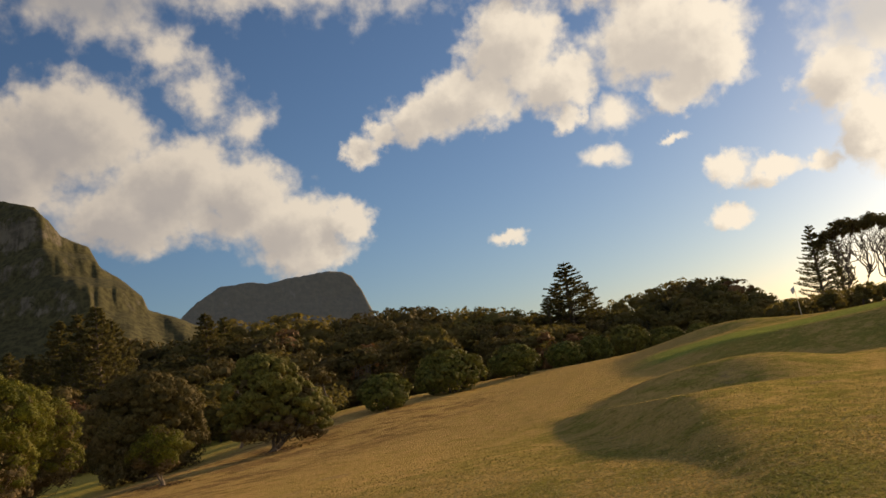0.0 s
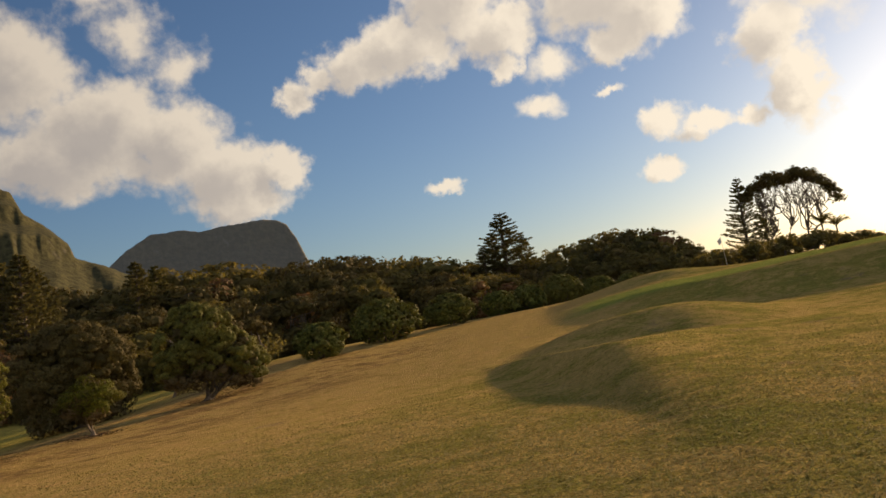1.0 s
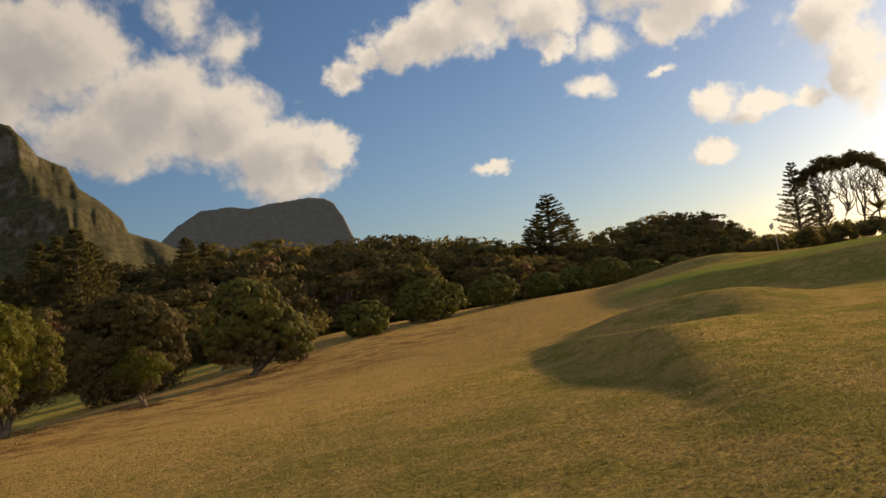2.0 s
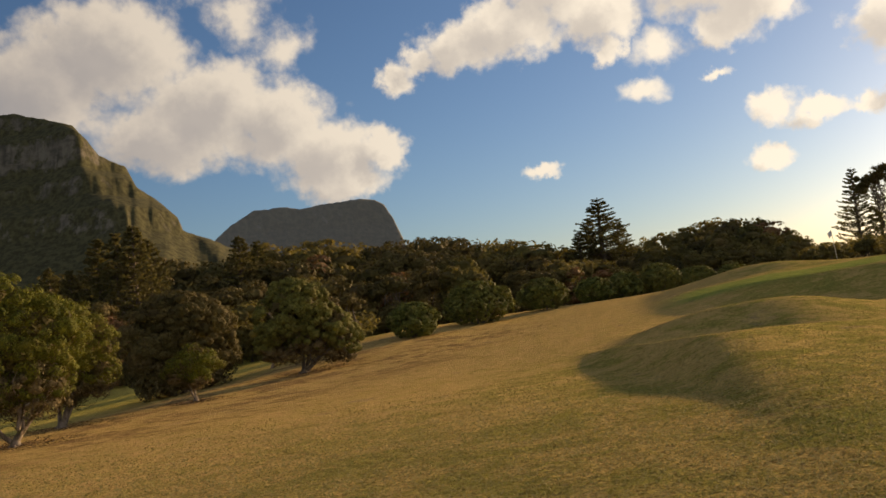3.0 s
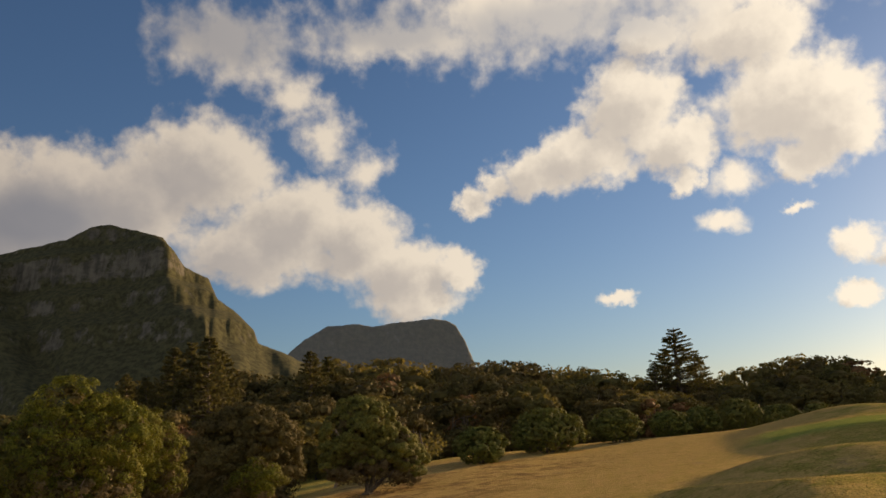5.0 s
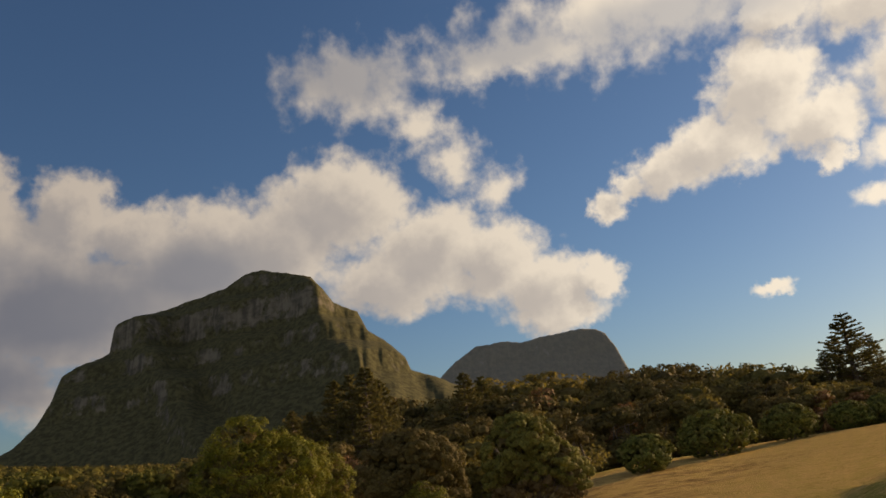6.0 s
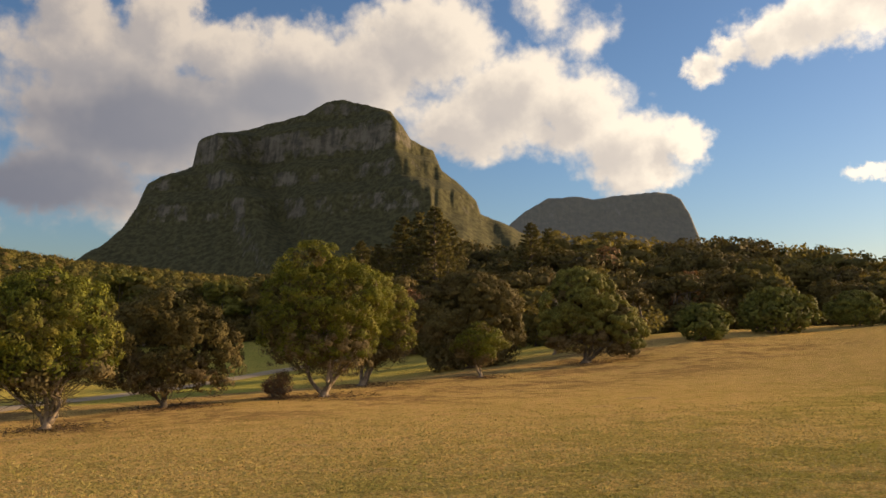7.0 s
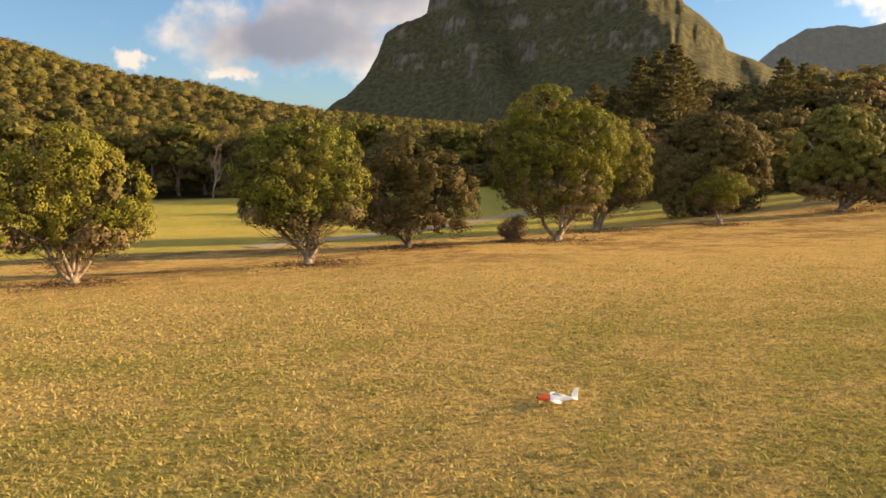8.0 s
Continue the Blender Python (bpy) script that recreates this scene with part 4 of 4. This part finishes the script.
for near, far_d, share, step, lo, hi in ((122, 140, 1.0, 1.3, -38, 22), (106, 116, 0.80, 1.4, -37, 22), (97, 102, 0.55, 1.5, 2, 22), (84, 96, 0.58, 1.7, -31, 0), (64, 74, 0.36, 2.2, -25, -9)):
    azd = lo
    while azd < hi:
        a = azd + r.uniform(-0.5, 0.5)
        d = r.uniform(near, far_d) + 30 * float(smooth(6, 12, a))
        p = spot(a, d)
        top = EYE + d * math.tan(radians(np.interp(a, CANOPY_AZ, CANOPY_EL) * share * r.uniform(0.90, 1.03)))
        high = max(2.5, top - p.z)
        # more of the haze-lightened trees on the sun's side, darker ones left
        i = int(r.choice([0, 1, 2, 3, 4], p=[0.12, 0.12, 0.34, 0.32, 0.10] if a < -2 else [0.40, 0.34, 0.10, 0.10, 0.06]))
        sz = high / 8.0
        put_model(WOODS[:5], used, i, p, r.uniform(0, 6.28), max(sz, 0.55) * r.uniform(0.85, 1.25), sz)
        azd += step
        placed += 1

# trees with bare lower trunks along the foot of the hill
for azd in np.arange(-72, -34, 1.55):
    d = r.uniform(96, 106)
    sz = r.uniform(0.85, 1.15)
    put_model(WOODS, used, 5 if r.uniform() < 0.6 else int(r.integers(0, 2)), spot(azd + r.uniform(-0.4, 0.4), d), r.uniform(0, 6.28), sz * 1.05, sz)

# conifers rising out of the woods
PINES = [conifer_model(401, 14.0, 4.4, 28, "pine_tree", "dark dense conifer rising above the woods", M_NEEDLE, 0.06, 0.02, 36)]
NORFOLK = [conifer_model(402, 13.0, 3.2, 26, "norfolk_pine", "tiered Norfolk pine with level branches", M_NEEDLE, 0.03, -0.14, 70, 0.12, 9, 0.62)]
p_used, n_used = [False], [False]
for azd, d, el in ((-23.3, 92, 7.6), (-24.4, 95, 7.2), (-25.5, 98, 6.9), (-22.4, 96, 6.6), (-28.4, 100, 5.2), (-27.2, 97, 5.0), (-16.6, 104, 6.4), (-15.4, 108, 6.0)):
    p = spot(azd, d)
    sz = (EYE + d * math.tan(radians(el)) - p.z) / 14.0
    put_model(PINES, p_used, 0, p, azd, sz * 1.05, sz)
for azd, d, el, wide in ((8.2, 135, 6.45, 2.0), (9.3, 139, 4.9, 1.7), (6.7, 132, 4.3, 1.8), (7.4, 138, 5.2, 1.5), (24.05, 214, 6.05, 1.15), (25.3, 222, 5.2, 1.0)):
    p = spot(azd, d)
    sz = (EYE + d * math.tan(radians(el)) - p.z) / 13.0
    put_model(NORFOLK, n_used, 0, p, azd, sz * wide, sz)


# ---- forest on the hill: one canopy ----
def make_hill_forest():
    r = np.random.default_rng(55)
    step = 3.5
    gx, gy = np.meshgrid(np.arange(-480, 0, step), np.arange(-60, 430, step))
    x, y = gx.ravel() + r.uniform(-2.4, 2.4, gx.size), gy.ravel() + r.uniform(-2.4, 2.4, gx.size)
    d, a = np.hypot(x, y), np.degrees(np.arctan2(x, y))
    keep = (d > 106) & (d < 430) & (a > -71) & (a < -22) & (hill_crest(a) > 0.5)
    x, y, d = x[keep], y[keep], d[keep]
    z = height(x, y)
    n = len(x)
    rad = (0.9 + 2.9 * r.uniform(0, 1, n) ** 1.7) * (0.9 + 0.25 * smooth(200, 110, d))
    tall = rad * 0.9 + r.uniform(2.6, 4.8, n)
    per = 58
    dirs = unit(n * per, r)
    dirs[:, 2] = np.abs(dirs[:, 2]) - 0.1
    ph = np.repeat(r.uniform(0, 6, n), per)
    lump = 1 + 0.36 * np.sin(dirs[:, 0] * 5 + ph) * np.sin(dirs[:, 1] * 6 + ph * 2)
    c = np.repeat(np.stack([x, y, z + tall - rad * 0.55], -1), per, 0)
    where = c + dirs * (np.repeat(rad, per) * lump * r.uniform(0.72, 1.12, len(c)))[:, None] * np.array([[1, 1, 0.62]])
    out = dirs + unit(len(dirs), r) * 0.40
    v, f = leaf_quads(where, 0.54, 0.38, r, 0.0, out / np.linalg.norm(out, axis=1)[:, None])
    # the dense body of each crown behind its outer leaves
    e, w = np.meshgrid(np.radians([-35, -5, 25, 52, 76]), np.linspace(0, 2 * math.pi, 9, endpoint=False), indexing="ij")
    dome_way = np.stack([np.cos(e) * np.cos(w), np.cos(e) * np.sin(w), np.sin(e) * 0.62], -1).reshape(1, -1, 3)
    bump = 1 + 0.45 * np.sin(dome_way[..., 0] * 5 + r.uniform(0, 6, (n, 1))) * np.sin(dome_way[..., 1] * 5 + r.uniform(0, 6, (n, 1)))
    body = np.stack([x, y, z + tall - rad * 0.55], -1)[:, None] + dome_way * (rad[:, None] * 0.62 * bump)[..., None]
    i, j = np.meshgrid(np.arange(4), np.arange(9), indexing="ij")
    k = (j + 1) % 9
    ring = np.stack([i * 9 + j, i * 9 + k, (i + 1) * 9 + k, (i + 1) * 9 + j], -1).reshape(1, -1, 4)
    bf = (ring + np.arange(n)[:, None, None] * 45).reshape(-1, 4)
    v, f = joined([(v, f), (body.reshape(-1, 3), bf)])
    me = mesh_from("hill_forest", v, f, M_CANOPY)
    flags = np.zeros(len(f), bool)
    flags[-len(bf):] = True
    me.polygons.foreach_set("use_smooth", flags)
    ob = part("hill_forest", me)
    tagged(ob, "sunlit olive forest canopy covering the hillside", "forest", kind="stuff")


def make_undergrowth():
    """Thicket that fills the foot of the woods."""
    r = np.random.default_rng(56)
    n = 2600
    a = r.uniform(-31, 23, n)
    d = np.where(a < -8, r.uniform(74, 100, n), r.uniform(97, 112, n))
    x, y = d * np.sin(np.radians(a)), d * np.cos(np.radians(a))
    z = height(x, y)
    h = 0.8 + 2.2 * r.uniform(0, 1, n) * (0.65 + 0.35 * waves(x, y, 30.0, 9))
    per = 22
    where = np.repeat(np.stack([x, y, z + h * 0.75], -1), per, 0) + unit(n * per, r) * r.uniform(0.3, 1, (n * per, 1)) * np.array([[1.0, 1.0, 0.8]])
    v, f = leaf_quads(where, 0.36, 0.2, r)
    ob = part("undergrowth", mesh_from("undergrowth", v, f, M_LEAF_WOOD))
    tagged(ob, "dark tangled undergrowth at the foot of the woods", "undergrowth", kind="stuff")


make_undergrowth()
make_hill_forest()


# ---- umbrella tree on the skyline ----
def make_umbrella_tree():
    r = np.random.default_rng(66)
    azd, d, k3 = 27.2, 220, 220 / 120
    p = spot(azd, d)
    tree = thing("umbrella_tree", Matrix.Translation(p) @ Matrix.Scale(k3, 4), "tall flat-topped tree with bare branching limbs against the sky", "tree")
    top = (EYE + d * math.tan(radians(6.15)) - p.z) / k3
    lobes = []
    for k in range(90):
        q, b = -1 + 2 * k / 89, r.uniform(-1, 1)
        z = top - 0.55 - (2.4 if q < 0 else 4.4) * abs(q) ** 2.8 - 0.6 * b * b - r.uniform(0, 1.5) * (1 - 0.6 * abs(q))
        x, y, z = seen_points(azd, [(q * 5.7 - 0.2, b * 3.4 * math.sqrt(1.05 - q * q), z)])[0]
        lobes.append((x, y, z, 0.95, 0.95, 0.55))
    me, c = crown_mesh("crown", lobes, 1500, 14, 0.36, 0.24, M_LEAF_DARK, r, 0.3, -0.5)
    part("crown", me, tree)
    for a0, a1, z1 in ((-2.2, -2.9, 5.3), (-1.0, -0.7, 6.0), (0.7, 1.2, 5.2), (2.3, 3.1, 5.8)):
        base, fork = seen_points(azd, [(a0, r.uniform(-1, 1), -0.5), (a1, r.uniform(-1, 1), z1)])
        wood = [tube(*bough(base, fork, 0.22, 0.13, r, 0.09, 8), 7)]
        gap = np.linalg.norm((c - np.array(fork))[:, :2], axis=1) + r.uniform(0, 5.5, len(c))
        tips = c[np.argsort(gap)[:260:9]]
        for g in range(0, len(tips), 3):
            mid = np.array(fork) * 0.55 + tips[g:g + 3].mean(0) * 0.45 + r.normal(size=3) * [0.35, 0.35, 0.3]
            wood.append(tube(*bough(fork, mid, 0.085, 0.06, r, 0.12, 7), 5))
            for q in tips[g:g + 3]:
                m2 = mid * 0.5 + q * 0.5 + r.normal(size=3) * [0.45, 0.45, 0.25]
                wood.append(tube(*bough(mid, m2, 0.05, 0.035, r, 0.12, 6), 5))
                wood.append(tube(*bough(m2, q, 0.033, 0.016, r, 0.14, 5), 4))
        part("limb", mesh_from("limb", *joined(wood), M_BARK_DARK, True), tree)


make_umbrella_tree()


def make_palm(azd, d, el, seed):
    r = np.random.default_rng(seed)
    p = spot(azd, d)
    high = EYE + d * math.tan(radians(el)) - p.z - 0.8
    palm = thing("palm_tree", Matrix.Translation(p), "slender palm with arching feathery fronds", "tree", "palms")
    part("trunk", mesh_from("trunk", *tube([(0, 0, -0.3), (0.1, 0, high * 0.5), (0, 0, high)], [0.16, 0.12, 0.10], 8), M_BARK_DARK, True), palm)
    for k in range(18):
        a, e = k * 0.349 * 3.3 + r.uniform(-0.2, 0.2), r.uniform(0.6, 1.5)
        s = np.linspace(0, 1, 16)
        L = 1.8
        rib = np.stack([np.cos(a) * L * s * math.cos(e * 0.6), np.sin(a) * L * s * math.cos(e * 0.6), high + L * (s * math.sin(e) - 0.42 * s ** 2)], -1)
        pcs = [tube(rib, np.linspace(0.03, 0.008, 16), 4)]
        side = np.array([-math.sin(a), math.cos(a), 0])
        for sg in (-1, 1):
            tip = rib + side * sg * (0.45 * np.sin(s * 2.6 + 0.35))[:, None] - [0, 0, 0.15]
            v = np.stack([rib, rib + [0, 0, 0.0] + np.gradient(rib, axis=0) * 0.7, tip, tip - np.gradient(rib, axis=0) * 0.1], 1).reshape(-1, 3)
            pcs.append((v, np.arange(len(v)).reshape(-1, 4)))
        part("frond", mesh_from("frond", *joined(pcs), M_LEAF_WOOD), palm)


for n, (azd, d, el) in enumerate(((5.1, 112, 3.1), (28.6, 108, 2.7), (29.4, 108, 2.4))):
    make_palm(azd, d, el, 500 + n)


# bare dead trees at the edge of the woods
def make_dead_tree(azd, d, high, seed):
    r = np.random.default_rng(seed)
    tree = thing("dead_tree", Matrix.Translation(spot(azd, d)), "bare dead grey tree at the edge of the woods", "tree")
    trunk, rad = bough((0, 0, -0.3), (0.3, 0.1, high * 0.6), 0.12, 0.07, r, 0.06, 9)
    part("trunk", mesh_from("trunk", *tube(trunk, rad, 7), M_BARK, True), tree)
    for k in range(9):
        a, i = k * 2.4, int(r.integers(3, 9))
        tip = trunk[i] + np.array([math.cos(a) * 0.9, math.sin(a) * 0.9, high * 0.4 * r.uniform(0.5, 1)])
        limb, lr = bough(trunk[i], tip, 0.06, 0.02, r, 0.14, 7)
        wood = [tube(limb, lr, 5)]
        for j in range(6):
            q = limb[int(r.integers(3, 7))]
            wood.append(tube(*bough(q, q + unit(1, r)[0] * 0.6 + [0, 0, 0.3], 0.02, 0.008, r, 0.14, 5), 4))
        part("limb", mesh_from("limb", *joined(wood), M_BARK, True), tree)


for n, (azd, d, high) in enumerate(((-15.3, 56, 4.6), (-54.4, 92, 6.8), (2.3, 112, 8.6))):
    make_dead_tree(azd, d, high, 610 + n)

# low scrub below the umbrella tree
for n, azd in enumerate(np.arange(21.2, 34.0, 0.62)):
    d = 102 + 5 * math.sin(n * 2.1)
    el = np.interp(azd, [21, 24, 28, 31, 34], [1.5, 1.7, 1.9, 1.3, 0.8]) * (1 + 0.06 * math.sin(n * 1.7))
    p = spot(azd, d)
    sz = max(0.25, (EYE + d * math.tan(radians(el)) - p.z) / 8.0)
    put_model(WOODS, used, n % 2, p, n * 1.3, 0.5, sz)


# ---- flag on the green ----
def make_flag():
    p = spot(22.6, 64)
    u, v = lean(22.6)
    flag = thing("golf_flag", Matrix.Translation(p) @ Matrix.Rotation(radians(-4), 4, v), "thin golf flagstick with a limp flag on the green", "flag")
    part("pole", mesh_from("pole", *tube([(0, 0, -0.1), (0, 0, 1.0), (0, 0, 2.15)], [0.022, 0.02, 0.016], 8), M_POLE, True), flag)
    n, m = 9, 7
    s, t = np.meshgrid(np.linspace(0, 1, n), np.linspace(0, 1, m))
    a = -0.30 * s * (1 - 0.35 * t)
    b = 0.05 * np.sin(s * 7 + t * 2) * s
    z = 2.12 - 0.36 * t - 0.22 * s
    verts = np.stack([u.x * a + v.x * b, u.y * a + v.y * b, z], -1).reshape(-1, 3)
    i, j = np.meshgrid(np.arange(m - 1), np.arange(n - 1), indexing="ij")
    quads = np.stack([i * n + j, i * n + j + 1, (i + 1) * n + j + 1, (i + 1) * n + j], -1).reshape(-1, 4)
    ob = part("flag_cloth", mesh_from("flag_cloth", verts, quads, M_FLAG, True), flag)
    solid = ob.modifiers.new("thickness", "SOLIDIFY")
    solid.thickness = 0.004


M_POLE = material("painted_pole", plain_paint((0.55, 0.50, 0.38), 0.5))
M_FLAG = material("flag_cloth", plain_paint((0.52, 0.52, 0.55), 0.9))
make_flag()


# ---- model aeroplane lying on the turf ----
M_WHITE = material("white_foam", plain_paint((0.78, 0.77, 0.74), 0.45, 0.06))
M_RED = material("red_paint", plain_paint((0.68, 0.11, 0.03), 0.4, 0.1))
M_GREY = material("canopy_grey", plain_paint((0.32, 0.33, 0.34), 0.2, 0.1))
M_BLACK = material("black_plastic", plain_paint((0.02, 0.02, 0.02), 0.4, 0.1))


def loft(stations, sides=14):
    """A body along x from (x, half width, half height, z) stations, closed at both ends."""
    ang = np.linspace(0, 2 * math.pi, sides, endpoint=False)
    v = np.array([[(x, math.cos(a) * w, z + math.sin(a) * h) for a in ang] for x, w, h, z in stations]).reshape(-1, 3)
    bm = bmesh.new()
    vs = [bm.verts.new(c) for c in v]
    n = len(stations)
    for i in range(n - 1):
        for j in range(sides):
            k = (j + 1) % sides
            bm.faces.new((vs[i * sides + j], vs[i * sides + k], vs[(i + 1) * sides + k], vs[(i + 1) * sides + j]))
    bm.faces.new(vs[:sides][::-1])
    bm.faces.new(vs[-sides:])
    bmesh.ops.recalc_face_normals(bm, faces=bm.faces)
    for f in bm.faces:
        f.smooth = len(f.verts) == 4
    return bm


def surface(root, tip, span_y, thick, rise=0.0, upright=False):
    """A wing half or fin: root and tip chords as (leading x, trailing x), rounded in section."""
    bm = bmesh.new()
    rings = []
    for q in np.linspace(0, 1, 6):
        rnd = 1.0 if q < 0.9 else 0.72
        le, te = root[0] + (tip[0] - root[0]) * q, root[1] + (tip[1] - root[1]) * q
        mid, half = (le + te) / 2, (le - te) / 2 * rnd
        ring = []
        for k in range(10):
            a = k * 2 * math.pi / 10
            x, h = mid + math.cos(a) * half, math.sin(a) * thick * (1 - 0.6 * q) * 0.5
            y, z = span_y * q, rise * q + h
            ring.append(bm.verts.new((x, h, abs(span_y) * q) if upright else (x, y, z)))
        rings.append(ring)
    for i in range(5):
        for k in range(10):
            bm.faces.new((rings[i][k], rings[i][(k + 1) % 10], rings[i + 1][(k + 1) % 10], rings[i + 1][k]))
    bm.faces.new(rings[0][::-1])
    bm.faces.new(rings[-1])
    bmesh.ops.recalc_face_normals(bm, faces=bm.faces)
    return bm


def make_aeroplane():
    p = spot(-30.9, 6.62)
    u, v = lean(-31.0)
    turn = math.atan2(-u.y, -u.x) + 0.12
    m = Matrix.Translation(p + Vector((0, 0, 0.05))) @ Matrix.Rotation(turn, 4, "Z") @ Matrix.Rotation(radians(3), 4, "X") @ Matrix.Rotation(radians(-3), 4, "Y") @ Matrix.Scale(0.93, 4)
    plane = thing("model_airplane", m, "small white and red toy fighter plane on the grass", "model airplane")
    part("fuselage", loft([(0.06, 0.024, 0.032, 0), (0.0, 0.025, 0.034, 0), (-0.06, 0.022, 0.028, 0.002), (-0.12, 0.013, 0.018, 0.005), (-0.18, 0.006, 0.010, 0.008)]), plane, "white foam fuselage", M_WHITE)
    part("nose", loft([(0.163, 0.013, 0.016, 0.0), (0.15, 0.018, 0.023, 0), (0.11, 0.022, 0.028, 0), (0.058, 0.0245, 0.0325, 0)]), plane, "red painted nose", M_RED)
    part("canopy", loft([(0.045, 0.003, 0.003, 0.030), (0.02, 0.013, 0.014, 0.034), (-0.02, 0.013, 0.016, 0.034), (-0.07, 0.005, 0.006, 0.026)]), plane, "grey cockpit canopy", M_GREY)
    for sg in (-1, 1):
        part("wing", surface((0.07, -0.03), (0.035, -0.02), 0.21 * sg, 0.016, 0.02), plane, "", M_WHITE).location = (0, 0.012 * sg, -0.016)
        part("tailplane", surface((-0.135, -0.18), (-0.15, -0.178), 0.075 * sg, 0.007), plane, "", M_WHITE).location = (0, 0, 0.010)
        b = surface((0.0, -0.006), (0.0, -0.004), 0.05, 0.003, 0, True)
        blade = part("propeller_blade", b, plane, "black propeller blade", M_BLACK)
        blade.matrix_basis = Matrix.Translation((0.168, 0, 0)) @ Matrix.Rotation(radians(20 + 90 * (sg + 1)), 4, "X")
    part("tail_fin", surface((-0.120, -0.182), (-0.150, -0.190), 0.088, 0.010, 0, True), plane, "", M_WHITE).location = (0, 0, 0.012)
    part("spinner", loft([(0.182, 0.002, 0.002, 0), (0.176, 0.009, 0.009, 0), (0.162, 0.0135, 0.0135, 0)]), plane, "", M_BLACK)
    part("belly_scoop", loft([(0.005, 0.006, 0.005, -0.032), (-0.02, 0.011, 0.011, -0.034), (-0.06, 0.004, 0.004, -0.024)]), plane, "", M_WHITE)


make_aeroplane()


# ---- litter round the trunks ----
def make_litter(azd, d, wide, seed, n=900):
    r = np.random.default_rng(seed)
    c = spot(azd, d)
    q = r.normal(size=(n, 2)) * wide * 0.5
    x, y = c.x + q[:, 0], c.y + q[:, 1]
    where = np.stack([x, y, height(x, y) + 0.012 + r.uniform(0, 0.03, n)], -1)
    v, f = leaf_quads(where, 0.11, 0.05, r)
    v[:, 2] = np.repeat(where[:, 2], 4) + (v[:, 2] - np.repeat(where[:, 2], 4)) * 0.3
    ob = part("leaf_litter", mesh_from("leaf_litter", v, f, M_LITTER))
    tagged(ob, "dry brown leaf litter and bark under a tree", "leaf litter", kind="stuff")


for n, (azd, d, w) in enumerate(((-63.1, 20.9, 1.3), (-47.8, 22.6, 1.4), (-40.9, 28, 1.7), (-31, 30, 1.9), (-28.3, 36, 2.0), (-20.2, 38, 1.2), (-12.8, 45, 1.8), (-34.0, 30.2, 0.8))):
    make_litter(azd, d, w, 700 + n)


# brown shrub beside the large pale-stemmed tree
def make_shrub(azd, d, w, h, seed):
    r = np.random.default_rng(seed)
    shrub = thing("shrub", Matrix.Translation(spot(azd, d)), "low dead brown twiggy shrub", "shrub")
    twigs = []
    for k in range(150):
        a, q = r.uniform(0, 6.283), r.uniform(0, 1)
        twigs.append(tube(*bough((math.cos(a) * 0.1, math.sin(a) * 0.1, -0.05), (math.cos(a) * w * 0.5 * q, math.sin(a) * w * 0.5 * q, h * r.uniform(0.5, 1.05) * (1.1 - 0.4 * q)), 0.010, 0.004, r, 0.1, 5), 3))
    part("twig_tangle", mesh_from("twig_tangle", *joined(twigs), M_BARK_DARK, True), shrub)
    me, c = crown_mesh("dead_foliage", [(0, 0, h * 0.42, w * 0.42, w * 0.42, h * 0.40), (w * 0.2, 0, h * 0.65, w * 0.2, w * 0.2, h * 0.3), (-w * 0.25, 0.1, h * 0.3, w * 0.25, w * 0.25, h * 0.3)], 110, 24, 0.15, 0.06, M_LITTER, r, 0.5)
    part("dead_foliage", me, shrub)


make_shrub(-34.0, 30.2, 1.3, 1.0, 801)


# ---- grass close to the standpoint ----
def make_grass():
    r = np.random.default_rng(900)
    n = 330000
    d = 2.0 * (26.0 / 2.0) ** (r.uniform(0, 1, n) ** 0.8)
    a = np.radians(r.uniform(-72, 36, n))
    x, y = d * np.sin(a) + r.normal(size=n) * 0.02, d * np.cos(a) + r.normal(size=n) * 0.02
    keep = (waves(x, y, 0.4, 12) + r.normal(size=n) * 1.2 > -0.8) & (r.uniform(0, 1, n) > smooth(11, 26, d)) & (r.uniform(0, 1, n) < smooth(1.8, 4.2, d))
    x, y, d = x[keep], y[keep], d[keep]
    n = len(x)
    z = height(x, y)
    h = r.uniform(0.010, 0.026, n) * (1 + 0.3 * waves(x, y, 0.8, 5))
    k = np.clip(d / 6.0, 1, 2.2)
    t, w = r.uniform(0, 6.283, n), r.uniform(0.003, 0.0075, n) * k
    tip = r.normal(size=(n, 2)) * 0.035
    base = np.stack([x, y, z - 0.003], -1)
    side = np.stack([np.cos(t), np.sin(t), t * 0], -1) * w[:, None]
    top = base + np.stack([tip[:, 0], tip[:, 1], h + 0.003], -1)
    mid = base * 0.45 + top * 0.55 + np.stack([t * 0, t * 0, h * 0.25], -1)
    v = np.stack([base - side, base + side, mid + side * 0.7, top, mid - side * 0.7], 1).reshape(-1, 3)
    i = np.arange(n)[:, None] * 5
    f = np.concatenate([i + [[0, 1, 2]], i + [[0, 2, 4]], i + [[4, 2, 3]]])
    ob = part("grass", mesh_from("grass", v, f, M_BLADE))
    tagged(ob, "short dry straw and olive grass blades", "grass", kind="stuff")


make_grass()
